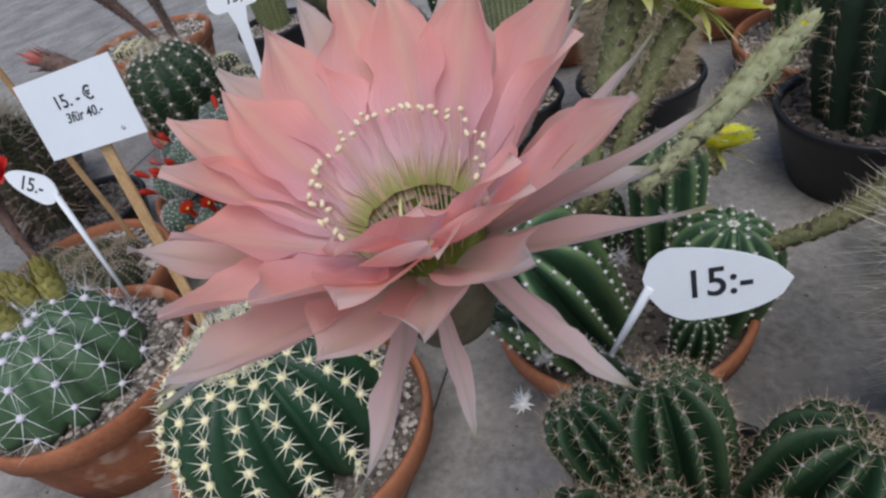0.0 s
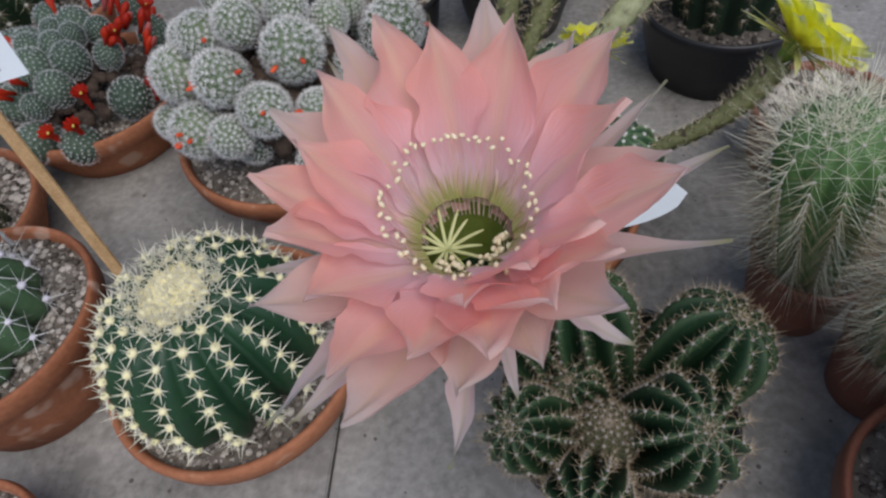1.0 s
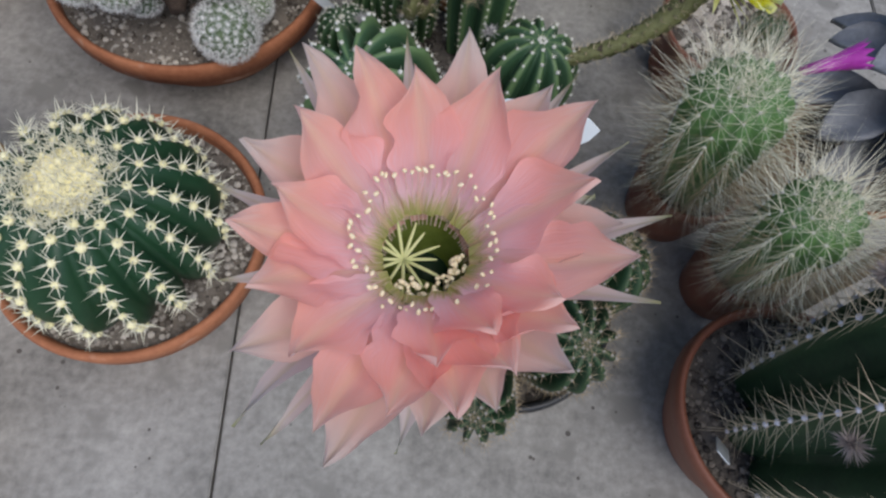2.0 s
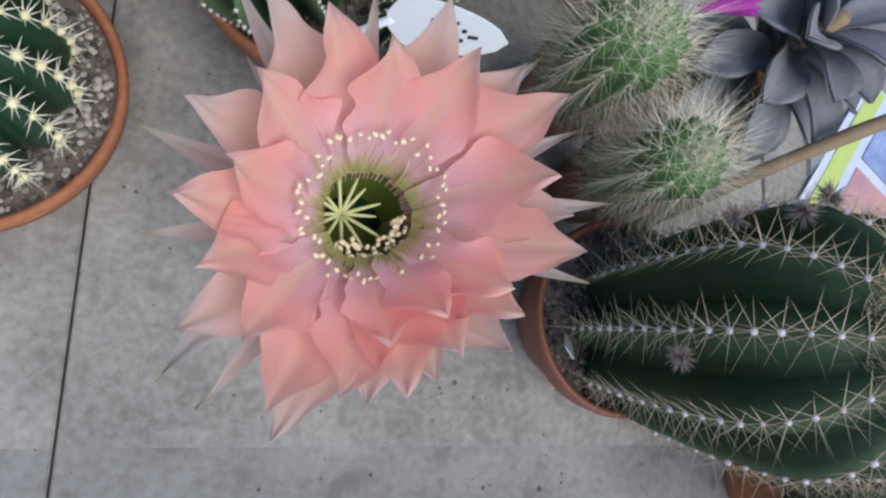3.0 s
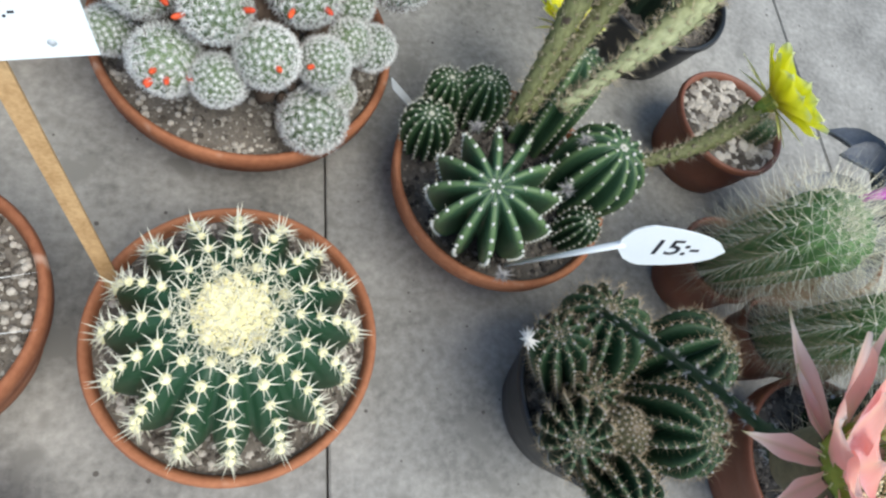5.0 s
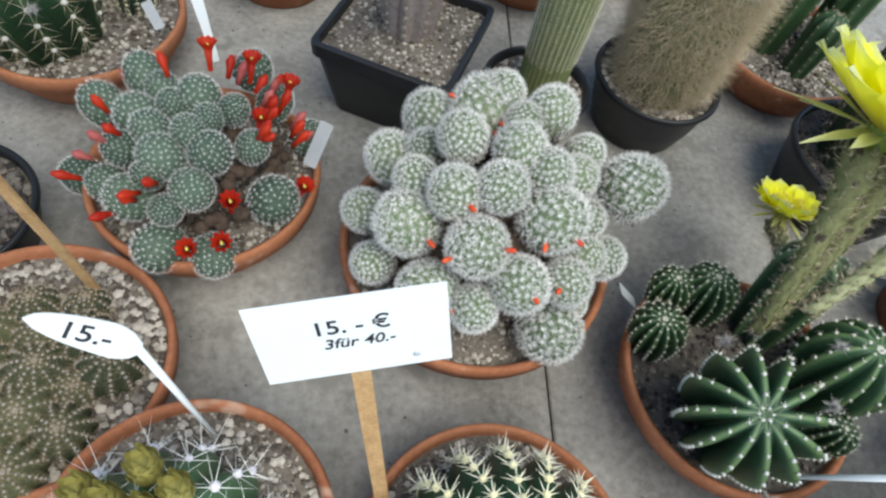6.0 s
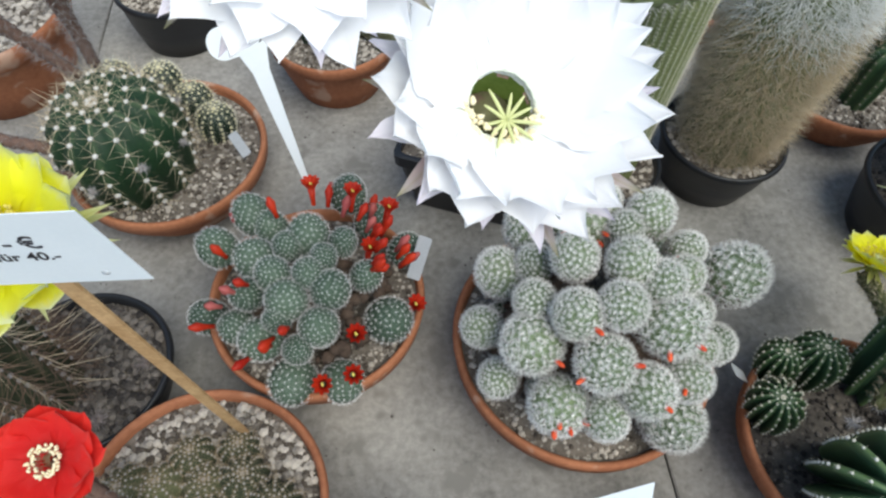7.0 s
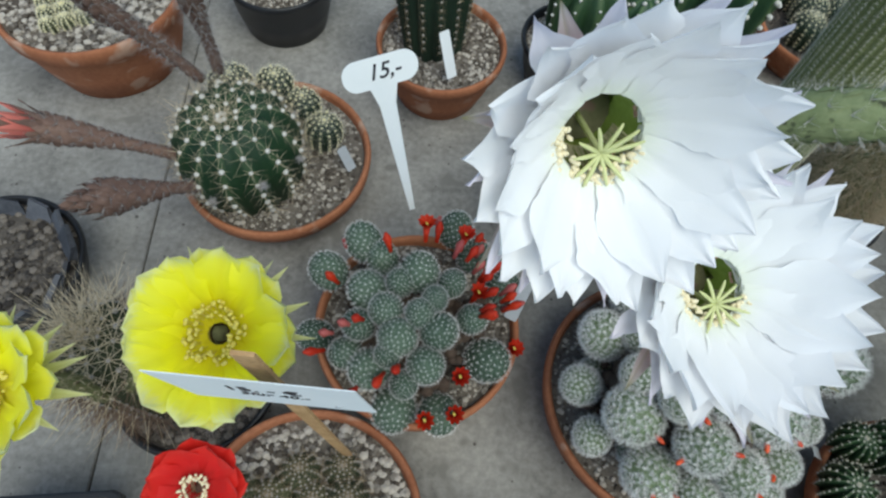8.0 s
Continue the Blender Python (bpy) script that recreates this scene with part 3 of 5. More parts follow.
def stigma(parent, m, foot, hub, arms, length, r=0.0009, seed=3, lift=0.25):
    rng = random.Random(seed)
    g = Geo()
    hub = Vector(hub)
    g.tube([m @ p for p in bezier(foot, (Vector(foot) + hub) / 2, hub, 6)], [r * 1.3] * 6, 7)
    for i in range(arms):
        a = 6.28319 * (i + rng.uniform(-.25, .25)) / arms
        d = Vector((math.cos(a), math.sin(a), lift + rng.uniform(-.15, .25)))
        ln = length * rng.uniform(0.75, 1.15)
        g.tube([m @ p for p in bezier(hub, hub + d * ln * 0.55 + Vector((0, 0, ln * 0.1)), hub + d * ln, 6)], [r * 0.9, r, r, r * 0.95, r * 0.8, r * 0.4], 6)
    part("stigma", g, STIGMA, parent)


def cup(parent, m, rim, deep, mat, foot=0.45, name="throat"):
    """The hollow of a flower, open at the top."""
    g = Geo()
    n = 28
    rows = []
    for i in range(9):
        t = i / 8
        r = rim * (foot + (1 - foot) * math.sin(t * 1.5708) ** 0.8)
        rows += [m @ Vector((r * math.cos(6.28319 * k / n), r * math.sin(6.28319 * k / n), -deep * (1 - t))) for k in range(n)]
    g.add(rows, [(i * n + k, i * n + (k + 1) % n, (i + 1) * n + (k + 1) % n, (i + 1) * n + k) for i in range(8) for k in range(n)] + [tuple(range(n - 1, -1, -1))])
    return part(name, g, mat, parent)


def petals(parent, m, table_rows, root, mat, width, bow=0.35, seed=0, root_z=-0.001, name="petal", turn_up=(0, 0, 1), sway=0.0, twist=0.0, **shape):
    """table_rows: angle in degrees, reach and rise in millimetres."""
    for i, row in enumerate(table_rows):
        a, reach, rise = radians(row[0]), row[1] / 1000, row[2] / 1000
        d = Vector((math.cos(a), math.sin(a), 0))
        p0 = d * root + Vector((0, 0, root_z))
        p2 = d * reach + Vector((0, 0, rise))
        p1 = d * (root + (reach - root) * 0.55) + Vector((0, 0, root_z + (rise - root_z) * bow))
        w = width * (row[3] if len(row) > 3 else 1.0)
        if sway:
            p1 = p1 + Vector((-d.y, d.x, 0)) * (reach - root) * sway * math.sin(seed + i * 5.1)
        g = leaf((p0, p1, p2), w, seed=seed + i, twist=twist * math.sin(seed + i * 3.7) if sway else twist, **shape)
        g.v = [tuple(m @ Vector(p)) for p in g.v]
        part(name, g, mat, parent)


# ---- setting ----
JOINT_TURN = -23.0
table = tagged(new("table"), "weathered grey concrete slab bench under the pots", "bench", "", "structure")
table.matrix_basis = pose(-0.101, 0.185, 0, 0, 0, JOINT_TURN)


def slab_mesh(w, d):
    bm = bmesh.new()
    bmesh.ops.create_cube(bm, size=1.0, matrix=Matrix.Translation((w / 2, d / 2, -0.02)) @ Matrix.Diagonal((w, d, 0.04, 1)))
    bmesh.ops.bevel(bm, geom=bm.edges[:], offset=0.0012, segments=2, affect="EDGES")
    g = Geo()
    bm.verts.index_update()
    g.add([v.co[:] for v in bm.verts], [[v.index for v in f.verts] for f in bm.faces])
    bm.free()
    return g


# two rows of slabs; the front row has a darker concrete tone
for mat, y, z in ((SLAB, -0.0758, 0.0), (DARKSLAB, -2.4730, -0.0003)):
    slab = None
    for i in range(-5, 5):
        m = pose(i * 0.652 + 0.0011, y, z)
        if slab is None:
            slab = part("slab", slab_mesh(0.6498, 2.4), mat, table, smooth=False)
            slab.matrix_basis = m
        else:
            twin(slab, table, m)
g = Geo()
g.add([(-3.25, -2.47, -0.006), (3.25, -2.47, -0.006), (3.25, 2.32, -0.006), (-3.25, 2.32, -0.006), (-3.25, -2.47, -0.038), (3.25, -2.47, -0.038), (3.25, 2.32, -0.038), (-3.25, 2.32, -0.038)],
      [(0, 1, 2, 3), (7, 6, 5, 4), (0, 4, 5, 1), (1, 5, 6, 2), (2, 6, 7, 3), (3, 7, 4, 0)])
part("joint_bed", g, JOINT, table, smooth=False)
leg = None
for x in (-3.0, -1.0, 1.0, 3.0):
    for y in (-2.2, 0.0, 2.1):
        if leg is None:
            bm = bmesh.new()
            bmesh.ops.create_cube(bm, size=1.0, matrix=Matrix.Translation((0, 0, -0.445)) @ Matrix.Diagonal((0.2, 0.2, 0.81, 1)))
            bmesh.ops.bevel(bm, geom=bm.edges[:], offset=0.008, segments=2, affect="EDGES")
            g = Geo()
            bm.verts.index_update()
            g.add([v.co[:] for v in bm.verts], [[v.index for v in f.verts] for f in bm.faces])
            bm.free()
            leg = part("leg", g, DARKSLAB, table, smooth=False)
            leg.matrix_basis = pose(x, y, 0)
        else:
            twin(leg, table, pose(x, y, 0))
g = Geo()
g.add([(-400, -400, -0.85), (400, -400, -0.85), (400, 400, -0.85), (-400, 400, -0.85)], [(0, 1, 2, 3)])
part("ground", g, SLAB, None, "grey paved ground under the bench", False, "structure")

# ---- the salmon flower and its plant ----
rng = random.Random(7)
plant = thing("flowering_cactus", (0.1380, 0.2050, 0), "clustering dark green cactus in black pot with huge salmon bloom", "cactus")
base = Vector((0.138, 0.205, 0))
pot(plant, 0.078, 0.085, BLACKPOT, 0.75, 0.004, 0.012, DARKSOIL, DARKGRIT, 200, random.Random(3))
for i, (x, y, h, r, ribs) in enumerate([(0.082, 0.262, 0.150, 0.023, 11), (0.056, 0.193, 0.150, 0.026, 12), (0.072, 0.135, 0.148, 0.024, 11), (0.154, 0.150, 0.152, 0.034, 12),
                                        (0.212, 0.202, 0.150, 0.036, 12), (0.130, 0.262, 0.155, 0.036, 13), (0.104, 0.215, 0.125, 0.020, 11)]):
    top = Vector((x, y, h))
    foot = Vector((base.x + (x - base.x) * 0.42, base.y + (y - base.y) * 0.42, 0.066))
    ribbed(plant, r, (top - foot).length, ribs, FRONTGREEN, GREYWOOL, TANSPINE, foot - base, top - foot, 0.50, 1.7, r * 0.8, 0.0092, 0.0075, 6, 0.00022, 0.003, 20 + i, 0.0010, 0.5, 24, spin=i * 17, per=8)
ribbed(plant, 0.019, 0.07, 14, MOSS, GREYWOOL, TANSPINE, (-0.026, -0.026, 0.062), (0, 0, 1), 0.15, 0.9, 0.017, 0.006, 0.006, 9, 0.0002, 0.0, 41, 0.001, 0.5, 16)
g = Geo()
for i in range(26):
    a = rng.random() * 6.28
    d = Vector((math.cos(a), math.sin(a), rng.uniform(0.2, 1.2))).normalized()
    g.spine(Vector((0.059, 0.268, 0.147)) - base, d, rng.uniform(0.007, 0.011), 0.0020)
part("withered_bloom", g, WOOL, plant, "small withered white bloom")

ROSE = Vector((0.0411, 0.1694, 0.3616))
AX = Vector((-0.0498, -0.0697, 0.9963))
XX = Vector((0.9988, 0.0, 0.0499))
YY = AX.cross(XX)
FM = Matrix.Translation(ROSE - base) @ Matrix((XX, YY, AX)).transposed().to_4x4()
p0 = FM @ Vector((0, 0, -0.0385))
p2 = Vector((0.124, 0.262, 0.148)) - base
stalk = bezier(p0, p0 - AX * 0.03 + Vector((0.020, 0.022, 0)), p2, 14)
flower = scaly_tube(plant, stalk, [0.0105 - 0.0077 * min(1, i / 3) for i in range(14)], FRONTGREEN, 60, 0.004, 5, "flower", 7, GREYWOOL)
cup(flower, FM @ Matrix.Translation((0, 0, -0.004)), 0.0155, 0.034, THROAT, 0.55)
cup(flower, FM @ Matrix.Translation((0, 0, -0.013)), 0.0158, 0.029, TUBEDARK, 0.68, "calyx")
front = [(94, 42.6, 35.6), (76, 34.8, 34.6), (44, 38.2, 34.4), (14, 48.6, 32.7), (-8, 40.6, 28.9), (-31, 50.7, 25.2), (-57, 42.7, 22), (-82, 40.5, 19, 1.15), (-103, 45.6, 18.4, 1.1), (-123, 45.9, 18.5, 1.05),
         (-139, 54.8, 18.1), (-155, 45, 21.2), (-179, 44.4, 24.6), (162, 46.4, 27.5), (150, 36.7, 28.8), (122, 39.8, 32.7)]
petals(flower, FM, front, 0.0125, PINK, 0.0200, 0.50, 100, -0.007, belly=0.64, base=0.42, point=0.50, wave=0.06, cup=0.16, rows=24, cols=10, ragged=0.34, sway=0.10, twist=0.12)
inner = [(-52, 36, 23), (-80, 30, 19), (-108, 34, 18)]
petals(flower, FM, inner, 0.0120, PINK, 0.0185, 0.6, 150, -0.006, belly=0.6, base=0.45, point=0.8, wave=0.10, cup=0.06, rows=18, cols=10, ragged=0.4, sway=0.15, twist=0.2)
back = [(58, 48.4, 32), (-66, 49.4, 15), (-90, 47, 8), (-134, 61, 11.4), (-167, 55, 16.8), (137, 48.4, 27), (106, 52.3, 31.5), (28, 47, 27), (-20, 49, 20), (-112, 49, 7)]
petals(flower, FM, back, 0.0135, PINKBACK, 0.0190, 0.5, 200, -0.011, "petal", belly=0.62, base=0.4, point=0.45, wave=0.06, cup=0.15, rows=24, cols=10, ragged=0.3, sway=0.10, twist=0.15)
sepals = [(105, 66, 12, 0.9), (113, 50, 6, 0.7), (143, 61, 2, 0.9), (168, 57, -4, 0.9), (76, 51, 25, 0.9), (26, 57, 22, 0.9), (4, 58, 18, 0.9), (-16, 64, 14, 1.1), (-36, 63, 8, 1.0)]
petals(flower, FM, sepals, 0.013, SEPAL, 0.0100, 0.35, 300, -0.014, "sepal", belly=0.45, base=0.5, point=0.2, wave=0.05, cup=0.22, rows=18, cols=6, twist=0.3)
droop = [(-159, 70, -18, 1.1), (-150, 66, -4, 0.7), (-119, 55, -34, 0.9), (-93, 34, -48, 0.55), (-42, 50, -46, 0.9), (-32, 38, -44, 0.6), (1, 57, -14, 1.4)]
petals(flower, FM, droop, 0.0125, SEPAL, 0.0092, 0.75, 400, -0.016, "sepal", belly=0.5, base=0.55, point=0.5, wave=0.10, cup=0.26, rows=20, cols=6, twist=0.7, ragged=0.3, sway=0.12)
stamens(flower, FM, 0.0187, 0.0065, 64, 0.0115, -0.014, 0.11, 11, 0.00070, 0.00014, thread=PINKFILAMENT, tilt=0.005)
stamens(flower, FM, 0.0105, -0.009, 60, 0.009, -0.028, 0.30, 12, 0.00078, 0.00016, (205, 345))
stigma(flower, FM, (-0.002, 0, -0.036), (-0.0055, 0.003, -0.0155), 13, 0.0125, 0.00055, 3, 0.28)


# ---- pots along the bench ----
def cluster(parent, rows, variants, white, dark, at, names=("head", "spine_coat", "dark_spine_coat")):
    """Small heads, each with its own spines, on shared meshes."""
    made = []
    for i, (x, y, z, r) in enumerate(rows):
        k = i % len(variants)
        centre = Vector((x, y, z)) - Vector(at)
        up = Vector((centre.x * 0.9, centre.y * 0.9, 0.11)).normalized()
        m = aim(centre - up * r * 0.9, up, i * 77) @ Matrix.Diagonal((r, r, r * 1.08, 1))
        if k not in [q for q, _ in made]:
            g, gs, gd = variants[k][1]
            head = part(names[0], g, variants[k][0], parent)
            a = part(names[1], gs, white, head, kind="stuff", smooth=False)
            b = part(names[2], gd, dark, head, kind="stuff", smooth=False) if gd.v else None
            made.append((k, (head, a, b)))
            head.matrix_basis = m
        else:
            h0, a, b = dict(made)[k]
            head = twin(h0, parent, m)
            for o in (a, b):
                if o:
                    tagged(twin(o, head, Matrix.Identity(4)), kind="stuff")


# barrel cactus
barrel = thing("barrel_cactus", (-0.1050, 0.3620, 0), "round golden-spined barrel cactus in a terracotta bowl", "cactus")
pot(barrel, 0.1015, 0.070, TERRA, 0.74, 0.010, 0.024, SOIL, GRIT, 420, random.Random(5), 0.004)
ribbed(barrel, 0.078, 0.112, 16, BARRELGREEN, CREAMWOOL, SPINE, (-0.004, -0.006, 0.055), (-0.02, -0.03, 1), 0.22, 0.9, 0.072, 0.0172, 0.0130, 8, 0.00074, 0.006, 5, 0.0034, 0.50, 30, (CREAMWOOL, 0.023, 0.006), 1, 0.10, per=8)

# star-shaped cactus with yellow blooms
star = thing("star_cactus", (0.1580, 0.4080, 0), "group of ribbed green cacti with yellow blooms in a terracotta bowl", "cactus")
sb = Vector((0.153, 0.406, 0))
pot(star, 0.103, 0.070, TERRA, 0.72, 0.010, 0.022, DARKSOIL, DARKGRIT, 260, random.Random(6))
for i, (x, y, z, r, h, ribs, lean) in enumerate([(0.118, 0.380, 0.062, 0.049, 0.125, 12, (-0.40, -0.11, 1)), (0.099, 0.465, 0.06, 0.024, 0.052, 14, (-0.1, 0.05, 1)), (0.160, 0.477, 0.06, 0.025, 0.058, 14, (0, 0.1, 1)),
                                               (0.132, 0.493, 0.06, 0.020, 0.048, 14, (0, 0.1, 1)), (0.205, 0.440, 0.06, 0.030, 0.115, 9, (0.05, 0.1, 1)), (0.215, 0.375, 0.06, 0.040, 0.085, 12, (0.12, -0.02, 1)), (0.182, 0.338, 0.06, 0.018, 0.045, 12, (0.1, -0.1, 1))]):
    ribbed(star, r, h, ribs, STARGREEN if i in (0, 4, 5) else GREEN, WOOL, SPINE, Vector((x, y, z)) - sb, lean, 0.58 if i == 0 else 0.4, 1.9 if i == 0 else 1.5, r * (0.62 if i == 0 else 0.95), 0.0135 if i in (0, 5) else 0.0085, 0.0045 if i in (0, 5) else 0.0035, 5, 0.00020, 0.004, 60 + i, 0.0015 if i in (0, 5) else 0.0008, 0.6, 24, spin=i * 13, per=8)
for i, (x, y, z) in enumerate([(0.076, 0.318, 0.118), (0.139, 0.353, 0.155), (0.098, 0.425, 0.150), (0.135, 0.425, 0.142), (0.185, 0.388, 0.150)]):
    g = Geo()
    for k in range(70):
        d = Vector((rng.gauss(0, 1), rng.gauss(0, 1), rng.gauss(0, 1))).normalized()
        g.spine(Vector((x, y, z)) - sb, d, rng.uniform(0.004, 0.011), 0.0006)
    part("felted_bud", g, GREYWOOL, star, "grey felted bud", False)


def yellow_flower(parent, origin, foot, top, axis, r, seed, sag=(0, 0, 0.02), wide=1.0, dark=False):
    """A yellow bloom on a long scaly tube."""
    foot, top, axis = Vector(foot) - origin, Vector(top) - origin, Vector(axis).normalized()
    path = bezier(foot, (foot + top) / 2 + Vector(sag), top - axis * 0.0185, 14)
    fl = scaly_tube(parent, path, [0.0034 + r * 0.03 + r * 0.13 * (i / 13) ** 1.6 for i in range(14)], YTUBE, 110, 0.0085, seed, "flower", 6, HAIR)
    m = aim(top, axis)
    cup(fl, m @ Matrix.Translation((0, 0, -0.002)), r * 0.17, 0.016, DARKTHROAT if dark else THROAT)
    k = r * 1000
    tip = 3.6 if dark else 1.4
    rr = random.Random(seed)
    petals(fl, m, [(i * 30 + rr.uniform(-6, 6), k * rr.uniform(0.9, 1.02), k * 0.55) for i in range(12)], 0.006, YELLOW, r * 0.62 * wide, 0.4, seed, belly=0.84 if dark else 0.68, base=0.35, point=tip, cup=0.12, wave=0.07, ragged=0.3, sway=0.08, twist=0.15)
    petals(fl, m, [(i * 30 + 15 + rr.uniform(-6, 6), k * rr.uniform(0.95, 1.1), k * 0.34) for i in range(12)], 0.007, YELLOW, r * 0.55 * wide, 0.4, seed + 40, belly=0.84 if dark else 0.66, base=0.35, point=tip * 0.85, cup=0.12, wave=0.07, ragged=0.3, sway=0.08, twist=0.15)
    petals(fl, m, [(i * 33 + rr.uniform(-9, 9), k * rr.uniform(0.85, 1.2), k * rr.uniform(-0.45, 0.15)) for i in range(13)], 0.008, YSEPAL, r * 0.15, 0.5, seed + 80, -0.004, "sepal", belly=0.45, base=0.5, point=0.4)
    if dark:
        stamens(fl, m, r * 0.29, r * 0.20, 90, r * 0.15, -0.006, 0.35, seed, 0.0012, 0.0002, thread=YELLOWANTHER, dust=YELLOWANTHER)
    else:
        stamens(fl, m, r * 0.42, r * 0.36, 40, 0.006, -0.010, 0.35, seed, 0.0009, 0.0002, thread=YELLOWANTHER, dust=YELLOWANTHER)
        stigma(fl, m, (0, 0, -0.012), (0, 0, 0.006), 10, 0.008, 0.0006, seed)
    return fl


yellow_flower(star, sb, (0.135, 0.425, 0.140), (0.204, 0.488, 0.281), (0.40, 0.16, 0.87), 0.068, 500)
yellow_flower(star, sb, (0.145, 0.425, 0.138), (0.240, 0.474, 0.262), (0.60, 0.05, 0.78), 0.046, 520)
yellow_flower(star, sb, (0.200, 0.450, 0.125), (0.285, 0.525, 0.100), (0.25, 0.3, 0.9), 0.034, 540, (0, 0, 0.0))
yellow_flower(star, sb, (0.210, 0.372, 0.120), (0.345, 0.352, 0.195), (0.62, -0.12, 0.78), 0.042, 580, (0.02, -0.02, -0.025))
path = bezier(Vector((0.176, 0.42, 0.150)) - sb, Vector((0.235, 0.425, 0.195)) - sb, Vector((0.301, 0.438, 0.242)) - sb, 14)
bud = scaly_tube(star, path, [0.0035, 0.0036, 0.004, 0.0046, 0.0054, 0.0064, 0.0076, 0.009, 0.0102, 0.0108, 0.0104, 0.0088, 0.006, 0.0025], BUDGREEN, 90, 0.012, 77, "flower_bud", 9, HAIR)
petals(bud, aim(Vector((0.290, 0.4365, 0.234)) - sb, (0.066, 0.013, 0.047)), [(i * 60, 5, 15) for i in range(6)], 0.004, YELLOW, 0.008, 0.6, 650, belly=0.5)

# long-spined globular cactus with olive buds
spider = thing("spiny_globe_cactus", (-0.2930, 0.4530, 0), "green globe cactus with white areoles and olive buds in terracotta pot", "cactus")
pot(spider, 0.096, 0.100, TERRA, 0.76, 0.010, 0.026, SOIL, GRIT, 420, random.Random(8))
ribbed(spider, 0.072, 0.082, 13, GLOBEGREEN, LILACWOOL, WHITESPINE, (-0.012, -0.01, 0.085), (0, 0, 1), 0.20, 0.9, 0.07, 0.026, 0.027, 7, 0.00034, 0.004, 9, 0.0036, 0.32, 26, None, 1, 0.15)
for i, (x, y) in enumerate([(-0.02, 0.02), (0.0, 0.03), (-0.035, 0.0), (-0.01, -0.015), (0.012, 0.012), (-0.03, 0.03), (-0.005, 0.008)]):
    z = 0.158 - (x * x + y * y) * 4
    scaly_tube(spider, [(x, y, z), (x * 1.1, y * 1.1, z + 0.010), (x * 1.15, y * 1.15, z + 0.02), (x * 1.15, y * 1.15, z + 0.026)], [0.006, 0.0095, 0.008, 0.002], YBUD, 26, 0.010, 90 + i, "bud")

# white-spined clustering mound
mound = thing("mound_cactus", (-0.0020, 0.6100, 0), "mound of round white-spined heads with red fruits in terracotta bowl", "cactus")
mb = Vector((-0.012, 0.604, 0))
pot(mound, 0.127, 0.070, TERRA, 0.74, 0.012, 0.024, SOIL, GRIT, 420, random.Random(9), 0.01)
MAMM = [(PALEGREEN, head_meshes(30 + k, None, None, None, 180, 17, 0.26, 0.0145, 2, 0.07)) for k in range(4)]
HEADS_LOW = [(-0.121, 0.641, 0.132, 0.019), (-0.106, 0.592, 0.173, 0.026), (-0.105, 0.539, 0.143, 0.025), (-0.074, 0.511, 0.144, 0.019), (-0.036, 0.508, 0.163, 0.023), (0.012, 0.503, 0.148, 0.020),
             (0.069, 0.523, 0.128, 0.019), (0.001, 0.481, 0.103, 0.027), (0.112, 0.560, 0.172, 0.028), (-0.130, 0.593, 0.121, 0.018), (-0.083, 0.677, 0.153, 0.023), (-0.035, 0.702, 0.166, 0.024)]
HEADS_HIGH = [(0.010, 0.679, 0.190, 0.032), (-0.085, 0.621, 0.185, 0.018), (-0.069, 0.585, 0.205, 0.021), (-0.034, 0.570, 0.214, 0.020), (-0.002, 0.600, 0.218, 0.021), (0.056, 0.640, 0.204, 0.021),
              (0.024, 0.637, 0.201, 0.016), (0.008, 0.540, 0.194, 0.027), (-0.065, 0.541, 0.186, 0.024), (0.014, 0.574, 0.210, 0.019), (0.050, 0.577, 0.187, 0.018), (0.072, 0.599, 0.183, 0.017),
              (0.023, 0.675, 0.200, 0.019), (-0.041, 0.632, 0.212, 0.020)]
FILL = [(0.045, 0.525, 0.155, 0.020), (0.06, 0.555, 0.165, 0.02), (-0.055, 0.66, 0.185, 0.020), (0.05, 0.67, 0.16, 0.022), (0.085, 0.625, 0.15, 0.021), (-0.095, 0.565, 0.13, 0.018), (-0.06, 0.53, 0.13, 0.019), (-0.09, 0.65, 0.12, 0.019), (0.03, 0.505, 0.115, 0.018)]
cluster(mound, [(x, y, z, r * 0.87) for x, y, z, r in HEADS_LOW + HEADS_HIGH] + [(x, y, z - 0.016, r * 0.8) for x, y, z, r in FILL], MAMM, WHITESPINE, DARKSPINE, mb)
g = Geo()
for i in range(500):
    a, b = rng.random() * 6.28, rng.uniform(0.3, 1.25)
    g.blob((0.095 * math.sin(b) * math.cos(a), 0.095 * math.sin(b) * math.sin(a), 0.05 + 0.12 * math.cos(b)), rng.uniform(0.004, 0.012), 1, a)
part("corky_base", g, CORK, mound, "brown corky old stems between the heads", kind="stuff")
for i in range(26):
    x, y, z, r = (HEADS_LOW + HEADS_HIGH)[(12, 12, 12, 12, 2, 2, 2, 19, 8, 4, 23, 18, 20, 20, 16, 1, 14, 5)[i % 18]]
    a = rng.uniform(2.6, 6.0)
    r *= 0.87
    d = Vector((math.cos(a), math.sin(a), rng.uniform(0.0, 0.7))).normalized()
    c = Vector((x, y, z)) - Vector(((x + 0.012) * 0.9, (y - 0.604) * 0.9, 0.11)).normalized() * r * 0.9 + d * r * 1.02 - mb
    g = Geo()
    g.tube([c, c + d * 0.003, c + d * 0.008, c + d * 0.010], [0.0014, 0.0022, 0.002, 0.0006], 7)
    part("fruit", g, ORANGE, mound, "small orange-red fruit")
